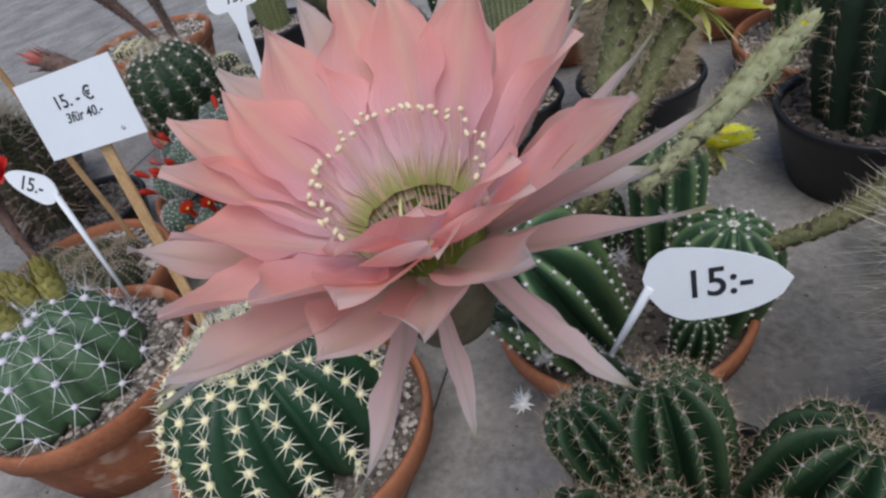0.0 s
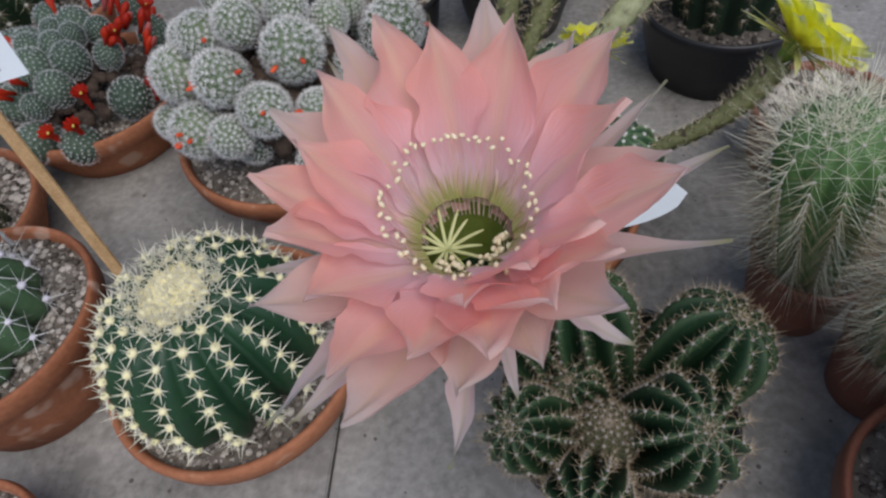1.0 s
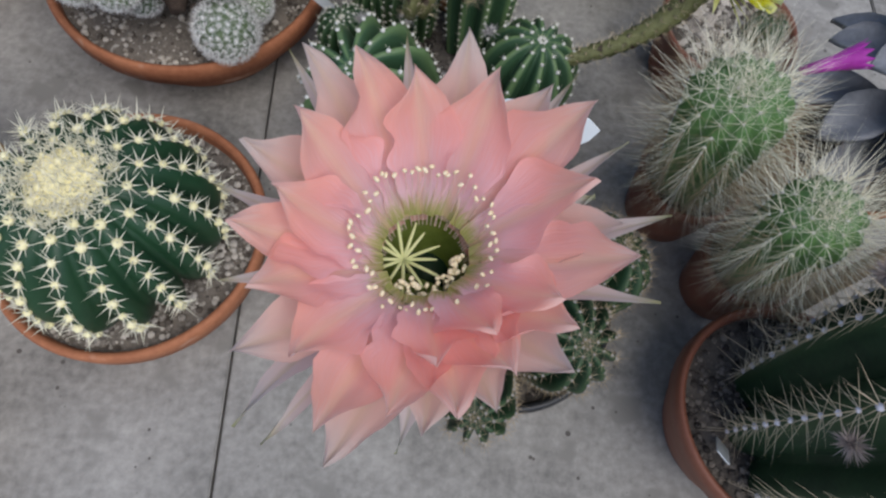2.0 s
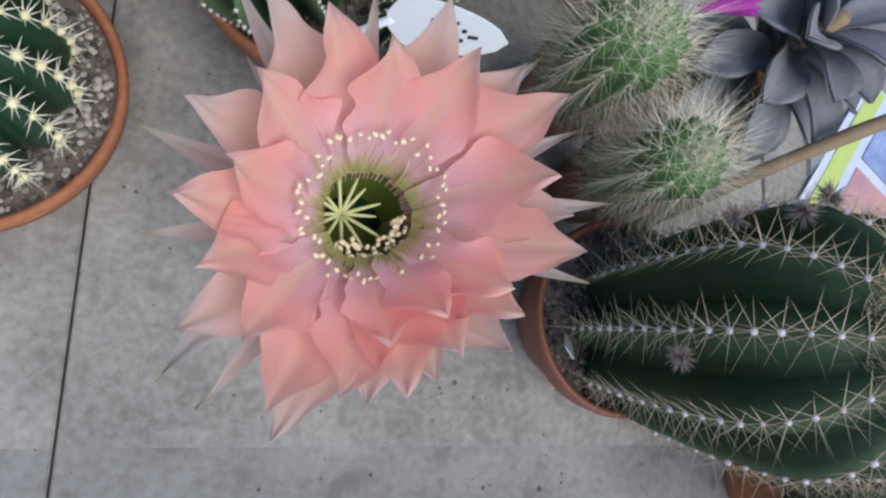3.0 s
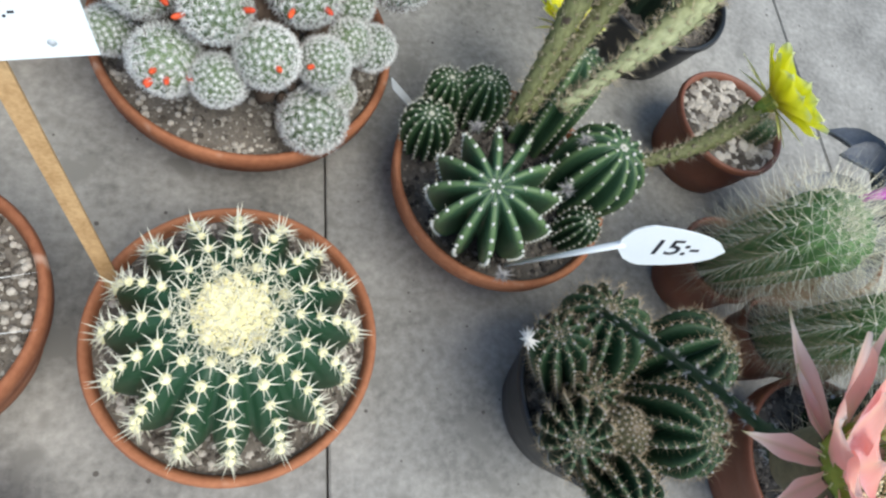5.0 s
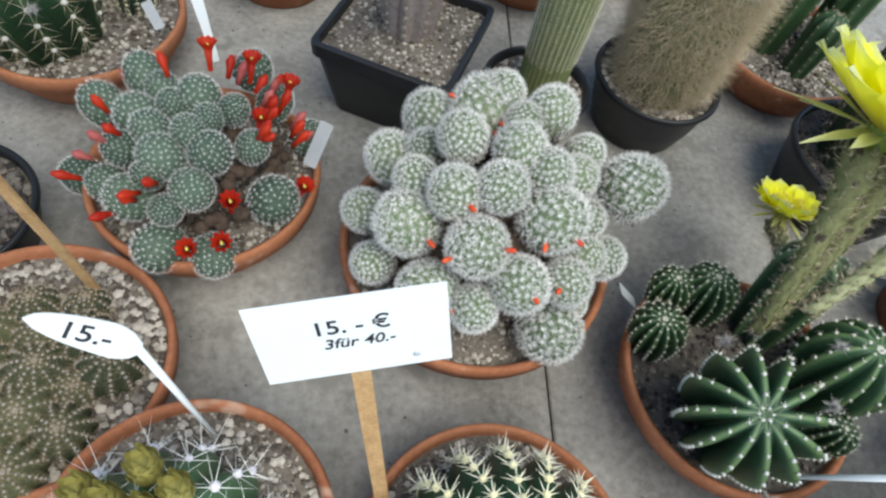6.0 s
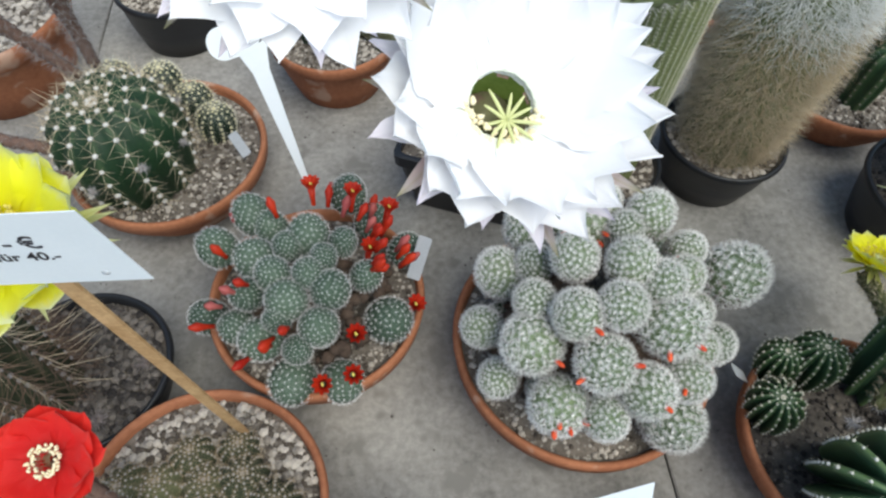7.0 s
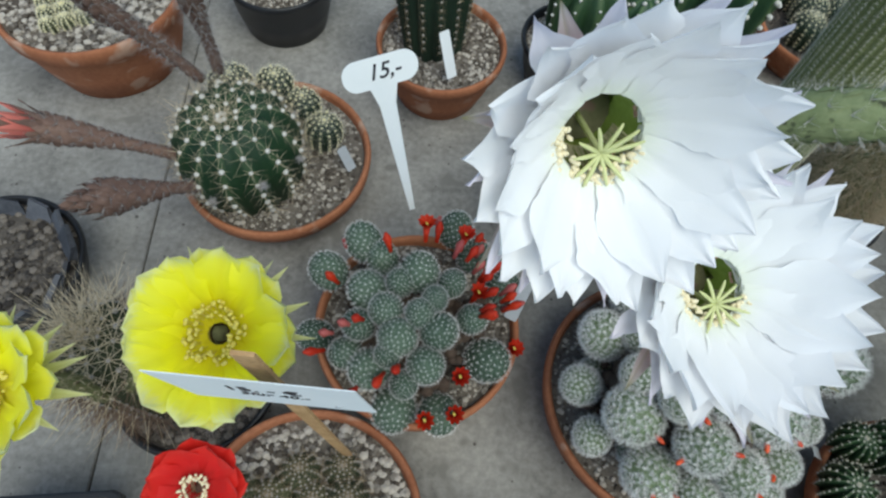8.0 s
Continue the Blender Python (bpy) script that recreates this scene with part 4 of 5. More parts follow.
for i, (x, y, z) in enumerate([(-0.107, 0.591, 0.174), (-0.107, 0.537, 0.144), (0.115, 0.560, 0.175), (-0.034, 0.507, 0.164)]):
    g = Geo()
    for k in range(12):
        a = k * 0.5236
        g.spine(Vector((x, y, z)) - mb, Vector((math.cos(a), math.sin(a), 0.8)), 0.007, 0.0009)
    part("bloom", g, WHITESPINE, mound, "tiny creamy white bloom", False)

# red-blooming clustering cactus
redpot = thing("red_bloom_cactus", (-0.2120, 0.7710, 0), "clump of small green heads with scarlet blooms in a terracotta bowl", "cactus")
rb = Vector((-0.222, 0.765, 0))
pot(redpot, 0.107, 0.070, TERRA, 0.74, 0.010, 0.024, SOIL, GRIT, 420, random.Random(10))
REB = [(BLUEGREEN, head_meshes(50 + k, None, None, None, 170, 10, 0.20, 0.0058, 0, 0.11, 1.12)) for k in range(3)]
HEADS_R1 = [(-0.250, 0.865, 0.120, 0.021), (-0.237, 0.838, 0.118, 0.018), (-0.208, 0.801, 0.138, 0.022), (-0.297, 0.850, 0.108, 0.021), (-0.267, 0.805, 0.127, 0.022), (-0.258, 0.771, 0.139, 0.018), (-0.233, 0.794, 0.138, 0.015),
            (-0.257, 0.740, 0.136, 0.021), (-0.288, 0.772, 0.122, 0.017), (-0.214, 0.729, 0.138, 0.020), (-0.227, 0.752, 0.144, 0.016), (-0.294, 0.727, 0.108, 0.022), (-0.239, 0.704, 0.124, 0.020)]
HEADS_R2 = [(-0.333, 0.795, 0.075, 0.019), (-0.309, 0.755, 0.100, 0.018), (-0.146, 0.842, 0.118, 0.020), (-0.133, 0.813, 0.098, 0.019), (-0.112, 0.771, 0.080, 0.019), (-0.175, 0.732, 0.128, 0.016), (-0.168, 0.692, 0.096, 0.024),
            (-0.283, 0.683, 0.082, 0.024), (-0.238, 0.662, 0.076, 0.022), (-0.207, 0.761, 0.144, 0.014), (-0.265, 0.698, 0.112, 0.015), (-0.271, 0.729, 0.126, 0.014), (-0.181, 0.774, 0.136, 0.015)]
cluster(redpot, [(x, y, z, r * 0.82) for x, y, z, r in HEADS_R1 + HEADS_R2], REB, WHITESPINE, TANSPINE, rb)
g = Geo()
for i in range(420):
    a, b = rng.random() * 6.28, rng.uniform(0.2, 1.2)
    if 0.0 < a < 0.9 and b > 0.5:
        continue
    g.blob((0.078 * math.sin(b) * math.cos(a), 0.078 * math.sin(b) * math.sin(a), 0.05 + 0.06 * math.cos(b)), rng.uniform(0.003, 0.008), 1, a)
part("corky_base", g, CORK, redpot, "brown old stems between the heads", kind="stuff")


def trumpet(parent, c, d, length, open_, mat, seed):
    """A slim red bloom: a tube, opening into pointed petals when open_."""
    c, d = Vector(c), Vector(d).normalized()
    g = Geo()
    g.tube([c, c + d * length * 0.35, c + d * length * 0.7, c + d * length], [0.0022, 0.0026, 0.0046 if not open_ else 0.004, 0.0016 if not open_ else 0.0046], 9, not open_)
    if open_:
        m = aim(c + d * length * 0.9, d)
        rows = []
        for q, z in ((0.0035, 0.0), (0.0055, 0.004), (0.0078, 0.0075), (0.0095, 0.0095)):
            for k in range(36):
                w = 1 - (0.34 * (q / 0.0095) ** 2) * (1 - abs(math.cos(k * math.pi / 8 * 2 + seed)))
                rows.append(m @ Vector((q * w * math.cos(k * 0.17453), q * w * math.sin(k * 0.17453), z)))
        g = Geo()
        g.tube([c, c + d * length * 0.4, c + d * length * 0.9], [0.0022, 0.0026, 0.0036], 36, False)
        n = len(g.v)
        g.add(rows, [(i * 36 + k, i * 36 + (k + 1) % 36, (i + 1) * 36 + (k + 1) % 36, (i + 1) * 36 + k) for i in range(3) for k in range(36)])
        g.f += [(n - 36 + k, n - 36 + (k + 1) % 36, n + (k + 1) % 36, n + k) for k in range(36)]
    bloom = part("bloom", g, mat, parent, "open scarlet bloom" if open_ else "closed scarlet bloom")
    if open_:
        g = Geo()
        for k in range(8):
            g.blob(m @ Vector((0.0016 * math.sqrt(k / 14) * math.cos(k * 2.4), 0.0024 * math.sqrt(k / 14) * math.sin(k * 2.4), 0.0055)), 0.0007, 1.2)
        part("anther_ring", g, YELLOWANTHER, bloom, kind="stuff")
    return bloom


for i in range(30):
    a = rng.choice([rng.uniform(-0.9, 1.2), rng.uniform(1.4, 4.6)])
    q = rng.uniform(0.055, 0.10)
    z = 0.145 - q * q * 6.5 + rng.uniform(0, 0.01)
    c = (q * math.cos(a), q * math.sin(a), z)
    trumpet(redpot, c, (math.cos(a) * 0.9, math.sin(a) * 0.9, rng.uniform(0.5, 1.6)), rng.uniform(0.016, 0.028), False, RED if rng.random() < 0.6 else PINKBUD, i)
for i, (x, y, z) in enumerate([(0.052, -0.01, 0.118), (0.085, 0.02, 0.12), (0.07, -0.06, 0.08), (-0.03, -0.09, 0.082), (-0.005, -0.095, 0.085), (0.01, -0.07, 0.10), (0.06, 0.04, 0.135), (0.03, 0.06, 0.14)]):
    trumpet(redpot, (x, y, z - 0.012), (x * 4, y * 4, 1), 0.022, True, RED, i)

# low mossy cushion with a scarlet bloom
cushion = thing("cushion_cactus", (-0.3750, 0.6300, 0), "low brownish green cushion cactus with red bloom in terracotta bowl", "cactus")
cb = Vector((-0.385, 0.624, 0))
pot(cushion, 0.105, 0.070, TERRA, 0.74, 0.010, 0.024, SOIL, GRIT, 520, random.Random(11), size=1.5)
for i in range(17):
    a, q = i * 2.4, 0.070 * math.sqrt((i + 0.5) / 17)
    r = rng.uniform(0.018, 0.026)
    ribbed(cushion, r, r * 1.4, 11, MOSS, GREYWOOL, TANSPINE, (q * math.cos(a) - 0.01, q * math.sin(a) - 0.012, 0.052), (math.cos(a) * 0.2, math.sin(a) * 0.2, 1), 0.16, 0.8, r * 0.9, 0.005, 0.006, 8, 0.00018, 0.001, 130 + i, 0.0011, 0.5, 14, per=4)
top = Vector((-0.440, 0.668, 0.183)) - cb
fl = scaly_tube(cushion, bezier((-0.03, 0.01, 0.07), (-0.05, 0.02, 0.12), top - Vector((-0.1, -0.25, 0.96)) * 0.01, 12), [0.004 + 0.004 * (i / 11) ** 2 for i in range(12)], BUDSKIN, 40, 0.010, 15, "flower", 3, GREYWOOL)
m = aim(top, (-0.05, -0.35, 0.94))
cup(fl, m, 0.006, 0.014, RED)
petals(fl, m, [(i * 45 + 8, 33, 15) for i in range(8)], 0.005, REDPETAL, 0.028, 0.25, 700, belly=0.7, base=0.35, point=2.5, cup=0.10, wave=0.05)
petals(fl, m, [(i * 45 + 30, 37, 8) for i in range(8)], 0.006, REDPETAL, 0.027, 0.25, 720, -0.003, belly=0.7, base=0.35, point=2.5, cup=0.10, wave=0.05)
stamens(fl, m, 0.009, 0.008, 60, 0.004, -0.01, 0.25, 21, 0.0012, 0.0002)

# spiny cactus with brown buds
budpot = thing("bud_cactus", (-0.2890, 1.0360, 0), "dark green spiny cactus with long brown buds in a terracotta bowl", "cactus")
bb = Vector((-0.299, 1.030, 0))
pot(budpot, 0.113, 0.062, TERRA, 0.76, 0.010, 0.022, SOIL, GRIT, 420, random.Random(12))
ribbed(budpot, 0.068, 0.135, 13, FRONTGREEN, WOOL, HAIR, (-0.030, -0.012, 0.045), (-0.10, -0.10, 1), 0.10, 0.8, 0.066, 0.021, 0.022, 7, 0.00034, 0.006, 14, 0.0030, 0.5, 28)
for i, (x, y, r, h) in enumerate([(0.045, 0.045, 0.023, 0.05), (0.060, 0.005, 0.022, 0.045), (0.02, 0.07, 0.022, 0.07), (-0.03, 0.075, 0.026, 0.085)]):
    ribbed(budpot, r, h, 12, DARKGREEN, CREAMWOOL, SPINE, (x, y, 0.045), (0.1, 0, 1), 0.15, 0.8, r * 0.9, 0.008, 0.008, 8, 0.0002, 0.002, 150 + i, 0.0013, 0.5, 18, per=4)
for i, (foot, mid, tip, w) in enumerate([((-0.375, 1.010, 0.105), (-0.445, 1.025, 0.160), (-0.520, 1.040, 0.198), 0.0140), ((-0.360, 0.980, 0.095), (-0.415, 0.961, 0.150), (-0.487, 0.948, 0.180), 0.0175),
                                       ((-0.350, 1.090, 0.140), (-0.385, 1.110, 0.200), (-0.425, 1.085, 0.285), 0.010), ((-0.330, 1.085, 0.150), (-0.330, 1.095, 0.21), (-0.335, 1.065, 0.290), 0.010)]):
    path = bezier(Vector(foot) - bb, Vector(mid) - bb, Vector(tip) - bb, 14)
    radii = [0.0042 + (w - 0.0042) * max(0, (k - 5) / 5) if k < 11 else (w if k < 12 else w * 0.55 if k < 13 else 0.0015) for k in range(14)]
    bd = scaly_tube(budpot, path, radii, BUDSKIN, 130, 0.014, 30 + i, "flower_bud", 9, GREYWOOL)
    if i == 0:
        petals(bd, aim(path[11], path[13] - path[9]), [(k * 36, 10 + 6 * (k % 3), 44 - 7 * (k % 2)) for k in range(10)], 0.009, CORAL, 0.010, 0.6, 750, belly=0.5, point=0.4, wave=0.06)
        petals(bd, aim(path[11], path[13] - path[9]), [(k * 51 + 11, 19 + 5 * (k % 3), 30 - 6 * (k % 2)) for k in range(7)], 0.011, BUDSKIN, 0.006, 0.6, 770, -0.004, "sepal", belly=0.4, point=0.4, wave=0.06)
for i in range(5):
    g = Geo()
    a = 1.0 - i * 0.8
    c = Vector((-0.038 + 0.070 * math.cos(a), -0.022 + 0.070 * math.sin(a), 0.125 + 0.02 * math.sin(i * 3)))
    for k in range(70):
        g.spine(c, Vector((rng.gauss(0, 1), rng.gauss(0, 1), rng.gauss(0, 1))), rng.uniform(0.004, 0.009), 0.0006)
    part("felted_bud", g, GREYWOOL, budpot, "grey felted bud", False)

# square pot whose plant carries the white blooms
square = thing("white_bloom_cactus", (0.0310, 0.8710, 0), "greyish cactus in square black pot with two big white blooms", "cactus", turn=-45)
sqb = Vector((0.021, 0.865, 0))


def square_pot(parent, top, foot, h, mat):
    bm = bmesh.new()
    rings = []
    for w, z in ((foot - 0.003, 0), (foot, 0.003), (top - 0.004, h - 0.018), (top, h - 0.017), (top + 0.001, h - 0.001), (top - 0.001, h), (top - 0.005, h), (top - 0.006, h - 0.03)):
        ring = []
        for k in range(4):
            for j in (-30, 0, 30):
                a = radians(45 + 90 * k)
                cr = 0.008
                c = Vector((math.copysign(w - cr, math.cos(a)), math.copysign(w - cr, math.sin(a)), z))
                ring.append(bm.verts.new(c + Vector((math.cos(a + radians(j * 1.5)), math.sin(a + radians(j * 1.5)), 0)) * cr))
        rings.append(ring)
    for p, q in zip(rings, rings[1:]):
        for k in range(12):
            bm.faces.new((p[k], p[(k + 1) % 12], q[(k + 1) % 12], q[k]))
    bm.faces.new(rings[0][::-1])
    g = Geo()
    bm.verts.index_update()
    g.add([v.co[:] for v in bm.verts], [[v.index for v in f.verts] for f in bm.faces])
    bm.free()
    part("pot", g, mat, parent, smooth=False)
    g = Geo()
    n = 14
    w = top - 0.0055
    g.add([(w * (2 * i / n - 1), w * (2 * j / n - 1), h - 0.012 + 0.003 * noise.noise(Vector((i * 0.7, j * 0.7, 3)))) for j in range(n + 1) for i in range(n + 1)],
          [(j * (n + 1) + i, j * (n + 1) + i + 1, (j + 1) * (n + 1) + i + 1, (j + 1) * (n + 1) + i) for j in range(n) for i in range(n)])
    part("soil", g, SOIL, parent)
    g = Geo()
    r2 = random.Random(4)
    for i in range(420):
        g.blob((r2.uniform(-w, w) * 0.98, r2.uniform(-w, w) * 0.98, h - 0.011), r2.uniform(0.0012, 0.003), 0.7, i)
    part("gravel", g, GRIT, parent, kind="stuff", smooth=False)


square_pot(square, 0.0770, 0.0585, 0.105, BLACKPOT)
ribbed(square, 0.034, 0.10, 9, DRY, GREYWOOL, TANSPINE, (0.0, 0.01, 0.085), (0, 0, 1), 0.25, 0.8, 0.028, 0.014, 0.008, 6, 0.0003, 0.003, 17, 0.0015, 0.5)
turn_back = Matrix.Rotation(radians(45), 4, "Z")


def white_flower(parent, top, axis, r, foot, seed, bend):
    m = turn_back @ Matrix.Translation(-sqb) @ aim(top, axis)
    t0 = m @ Vector((0, 0, -0.03))
    path = bezier(turn_back @ (Vector(foot) - sqb), turn_back @ (Vector(bend) - sqb), t0, 16)
    fl = scaly_tube(parent, path, [0.006 + 0.007 * (i / 15) ** 1.5 for i in range(16)], TUBE, 70, 0.014, seed, "flower", 4, GREYWOOL)
    cup(fl, m @ Matrix.Translation((0, 0, -0.0035)), 0.0165, 0.036, THROAT, 0.66)
    k = r * 1000
    rr = random.Random(seed)
    petals(fl, m, [(i * 21.2 + rr.uniform(-4, 4), k * rr.uniform(0.72, 0.84), k * rr.uniform(0.50, 0.60)) for i in range(17)], 0.0148, WHITE, r * 0.40, 0.30, seed, -0.003, belly=0.68, base=0.50, point=0.42, cup=0.07, wave=0.045, ragged=0.22, sway=0.06, twist=0.12, rows=18)
    petals(fl, m, [(i * 21.2 + 10 + rr.uniform(-4, 4), k * rr.uniform(0.86, 0.98), k * rr.uniform(0.42, 0.50)) for i in range(17)], 0.0150, WHITE, r * 0.39, 0.30, seed + 30, -0.005, belly=0.68, base=0.50, point=0.40, cup=0.07, wave=0.045, ragged=0.22, sway=0.06, twist=0.15, rows=18)
    petals(fl, m, [(i * 27.7 + 5 + rr.uniform(-5, 5), k * rr.uniform(0.88, 1.02), k * rr.uniform(0.30, 0.42)) for i in range(13)], 0.015, LILAC, r * 0.28, 0.35, seed + 60, -0.008, "petal", belly=0.52, base=0.5, point=0.35, cup=0.10, wave=0.05, ragged=0.25, sway=0.1, twist=0.3, rows=18)
    petals(fl, m, [(i * 51 + rr.uniform(-9, 9), k * rr.uniform(0.92, 1.08), k * rr.uniform(0.12, 0.30)) for i in range(7)], 0.015, SEPAL, r * 0.16, 0.5, seed + 90, -0.012, "sepal", belly=0.5, base=0.5, point=0.5, cup=0.15)
    stamens(fl, m, 0.016, -0.002, 70, 0.012, -0.020, 0.25, seed, 0.0012, 0.00025, (150, 330))
    stigma(fl, m, (0, -0.003, -0.03), (-0.001, -0.007, -0.004), 11, 0.014, 0.0009, seed, 0.35)


white_flower(square, (-0.147, 0.611, 0.432), (-0.06, -0.53, 0.84), 0.067, (0.0, 0.86, 0.16), 800, (-0.10, 0.72, 0.30))
white_flower(square, (-0.2130, 0.6545, 0.5210), (-0.20, -0.86, 0.46), 0.058, (-0.01, 0.875, 0.17), 900, (-0.15, 0.78, 0.34))
path = [turn_back @ (p - sqb) for p in bezier((0.005, 0.87, 0.17), (-0.08, 0.71, 0.415), (0.100, 0.658, 0.402), 18)]
bud = scaly_tube(square, path, [0.006, 0.0065, 0.007, 0.0075, 0.008, 0.009, 0.010, 0.011, 0.012, 0.013, 0.0145, 0.016, 0.017, 0.017, 0.016, 0.013, 0.009, 0.003], GREENBUD, 190, 0.0125, 44, "flower_bud", 7, WOOL)

rest = thing("square_black_pot", (-0.5900, 0.6800, 0), "square black plastic pot of gritty soil", "plant pot", turn=-19)
square_pot(rest, 0.0600, 0.0480, 0.080, BLACKPOT)
slate = thing("slate_topped_pot", (-0.6000, 0.9950, 0), "round black pot edged with dark broken slates", "plant pot")
pot(slate, 0.088, 0.062, BLACKPOT, 0.78, 0.003, 0.012, DARKSOIL, DARKGRIT, 260, random.Random(33), size=1.5)
r3 = random.Random(34)
for i in range(15):
    a = i * 0.4189 + r3.uniform(-0.1, 0.1)
    w, h, d = r3.uniform(0.016, 0.026), r3.uniform(0.020, 0.036), r3.uniform(0.003, 0.006)
    g = Geo()
    g.add([(-w, -d, -0.012), (w, -d, -0.012), (w * 0.8, -d * 0.5, h * 0.7), (-w * 0.3, -d * 0.4, h), (-w, d, -0.012), (w, d, -0.012), (w * 0.7, d * 0.6, h * 0.66), (-w * 0.35, d * 0.5, h * 0.95)],
          [(3, 2, 1, 0), (4, 5, 6, 7), (0, 1, 5, 4), (1, 2, 6, 5), (2, 3, 7, 6), (3, 0, 4, 7)])
    piece = part("slate", g, SLATE, slate, "", False)
    piece.matrix_basis = pose(0.068 * math.cos(a), 0.068 * math.sin(a), 0.052, -24, 0, math.degrees(a) + 90 + 180 + r3.uniform(-14, 14))

# columns in black pots
column = thing("column_cactus", (0.1520, 0.7760, 0), "tall slender green column cactus in a round black pot", "cactus")
pot(column, 0.062, 0.075, BLACKPOT, 0.76, 0.003, 0.010, SOIL, GRIT, 300, random.Random(13))
ribbed(column, 0.032, 0.52, 30, COLUMN, GREYWOOL, SPINE, (0.0, -0.005, 0.055), (0.02, 0.0, 1), 0.06, 0.8, 0.03, 0.0048, 0.0042, 6, 0.00014, 0, 18, 0.0007, 0.5, 60, per=4)
hairy = thing("hairy_column_cactus", (0.3000, 0.7440, 0), "thick column cactus wrapped in brown and white hair in black pot", "cactus")
pot(hairy, 0.076, 0.078, BLACKPOT, 0.74, 0.003, 0.010, SOIL, GRIT, 300, random.Random(14), size=1.5)


def hairy_stem(parent, r, h, z0, skin, mats, count, length, at=(0, 0), split=0.7, thick=0.00022, seed=1, droop=0.3, axis=(0, 0, 1)):
    g = Geo()
    n = 28
    m = aim((at[0], at[1], z0), axis)
    prof = [profile_point(i / 22 * 0.998, r, h, r * 0.9) for i in range(23)]
    g.add([m @ Vector((q * math.cos(6.28319 * k / n), q * math.sin(6.28319 * k / n), z)) for q, z in prof for k in range(n)], [(i * n + k, i * n + (k + 1) % n, (i + 1) * n + (k + 1) % n, (i + 1) * n + k) for i in range(22) for k in range(n)])
    body = part("stem", g, skin, parent)
    r2 = random.Random(seed)
    hair = [Geo(), Geo()]
    for i in range(count):
        s = r2.random() ** 0.9
        q, z = profile_point(s, r, h, r * 0.9)
        a = r2.random() * 6.28
        p = Vector((q * math.cos(a), q * math.sin(a), z))
        o = Vector((math.cos(a) * q / r, math.sin(a) * q / r, 0.15 + 0.9 * (1 - q / r)))
        d = o + Vector((r2.gauss(0, 0.6), r2.gauss(0, 0.6), r2.gauss(0, 0.6) - droop))
        hair[1 if s + r2.gauss(0, 0.06) > split else 0].spine(m @ p, m.to_3x3() @ d, length * r2.uniform(0.6, 1.3), thick)
    for gg, mat in zip(hair, mats):
        if gg.v:
            part("hair", gg, mat, body, kind="stuff", smooth=False)
    return body


hairy_stem(hairy, 0.060, 0.30, 0.06, COLUMN, (HAIR, WHITESPINE), 24000, 0.022, split=0.58, thick=0.00030, seed=3)

# far pots
far = thing("far_ribbed_cactus", (-0.0450, 1.1110, 0), "dark ribbed cactus in a terracotta pot with a white tag", "cactus")
pot(far, 0.085, 0.090, TERRA, 0.68, 0.008, 0.02, SOIL, GRIT, 300, random.Random(15))
ribbed(far, 0.050, 0.17, 14, DARKGREEN, GREYWOOL, TANSPINE, (-0.005, 0.015, 0.07), (0, 0.1, 1), 0.16, 0.8, 0.045, 0.013, 0.008, 7, 0.00025, 0.002, 22, 0.0014, 0.5)
far = thing("gravel_pot", (-0.4400, 1.3160, 0), "terracotta pot of pale gravel with a small yellowish plant", "plant pot")
pot(far, 0.115, 0.115, TERRA, 0.72, 0.010, 0.026, SOIL, GRIT, 500, random.Random(16), size=1.5)
for i in range(9):
    ribbed(far, 0.010, 0.02, 9, MOSS, CREAMWOOL, SPINE, (-0.05 + 0.02 * (i % 3), -0.05 + 0.02 * (i // 3), 0.10), (0, 0, 1), 0.16, 0.8, 0.009, 0.004, 0.005, 6, 0.0002, 0, 300 + i, 0.0012, 0.5, 10, per=4)
far = thing("sandy_black_pot", (-0.2050, 1.3060, 0), "black plastic pot with tan gravel and a stout stem", "plant pot")
pot(far, 0.075, 0.085, BLACKPOT, 0.78, 0.003, 0.012, SOIL, GRIT, 400, random.Random(17))
ribbed(far, 0.035, 0.12, 18, COLUMN, GREYWOOL, TANSPINE, (0, 0.01, 0.07), (0, 0.05, 1), 0.1, 0.8, 0.03, 0.008, 0.004, 6, 0.0002, 0, 24, 0.001, 0.5)
far = thing("big_ribbed_cactus", (0.3000, 1.0460, 0), "big green ribbed cactus with white woolly areoles in terracotta pot", "cactus")
pot(far, 0.115, 0.075, TERRA, 0.74, 0.010, 0.024, SOIL, GRIT, 300, random.Random(18))
ribbed(far, 0.090, 0.190, 14, STARGREEN, WOOL, SPINE, (0, 0, 0.06), (0, 0, 1), 0.2, 0.7, 0.08, 0.024, 0.003, 4, 0.0003, 0.004, 25, 0.0042, 0.5)
ribbed(far, 0.035, 0.10, 10, STARGREEN, WOOL, SPINE, (-0.085, -0.01, 0.06), (-0.2, 0, 1), 0.2, 0.7, 0.03, 0.02, 0.003, 4, 0.0003, 0.002, 26, 0.003, 0.5)
far = thing("dark_ridged_cactus", (0.1300, 1.0660, 0), "dark green ridged cactus in a black plastic pot", "cactus")
pot(far, 0.072, 0.080, BLACKPOT, 0.76, 0.003, 0.012, SOIL, GRIT, 200, random.Random(31))
ribbed(far, 0.048, 0.13, 10, GREEN, WOOL, SPINE, (0, 0, 0.06), (0, 0, 1), 0.24, 0.7, 0.045, 0.018, 0.004, 5, 0.0003, 0.003, 27, 0.0022, 0.5)
far = thing("small_heads_cactus", (0.5100, 0.9910, 0), "cluster of small dark spiny heads in a terracotta bowl", "cactus")
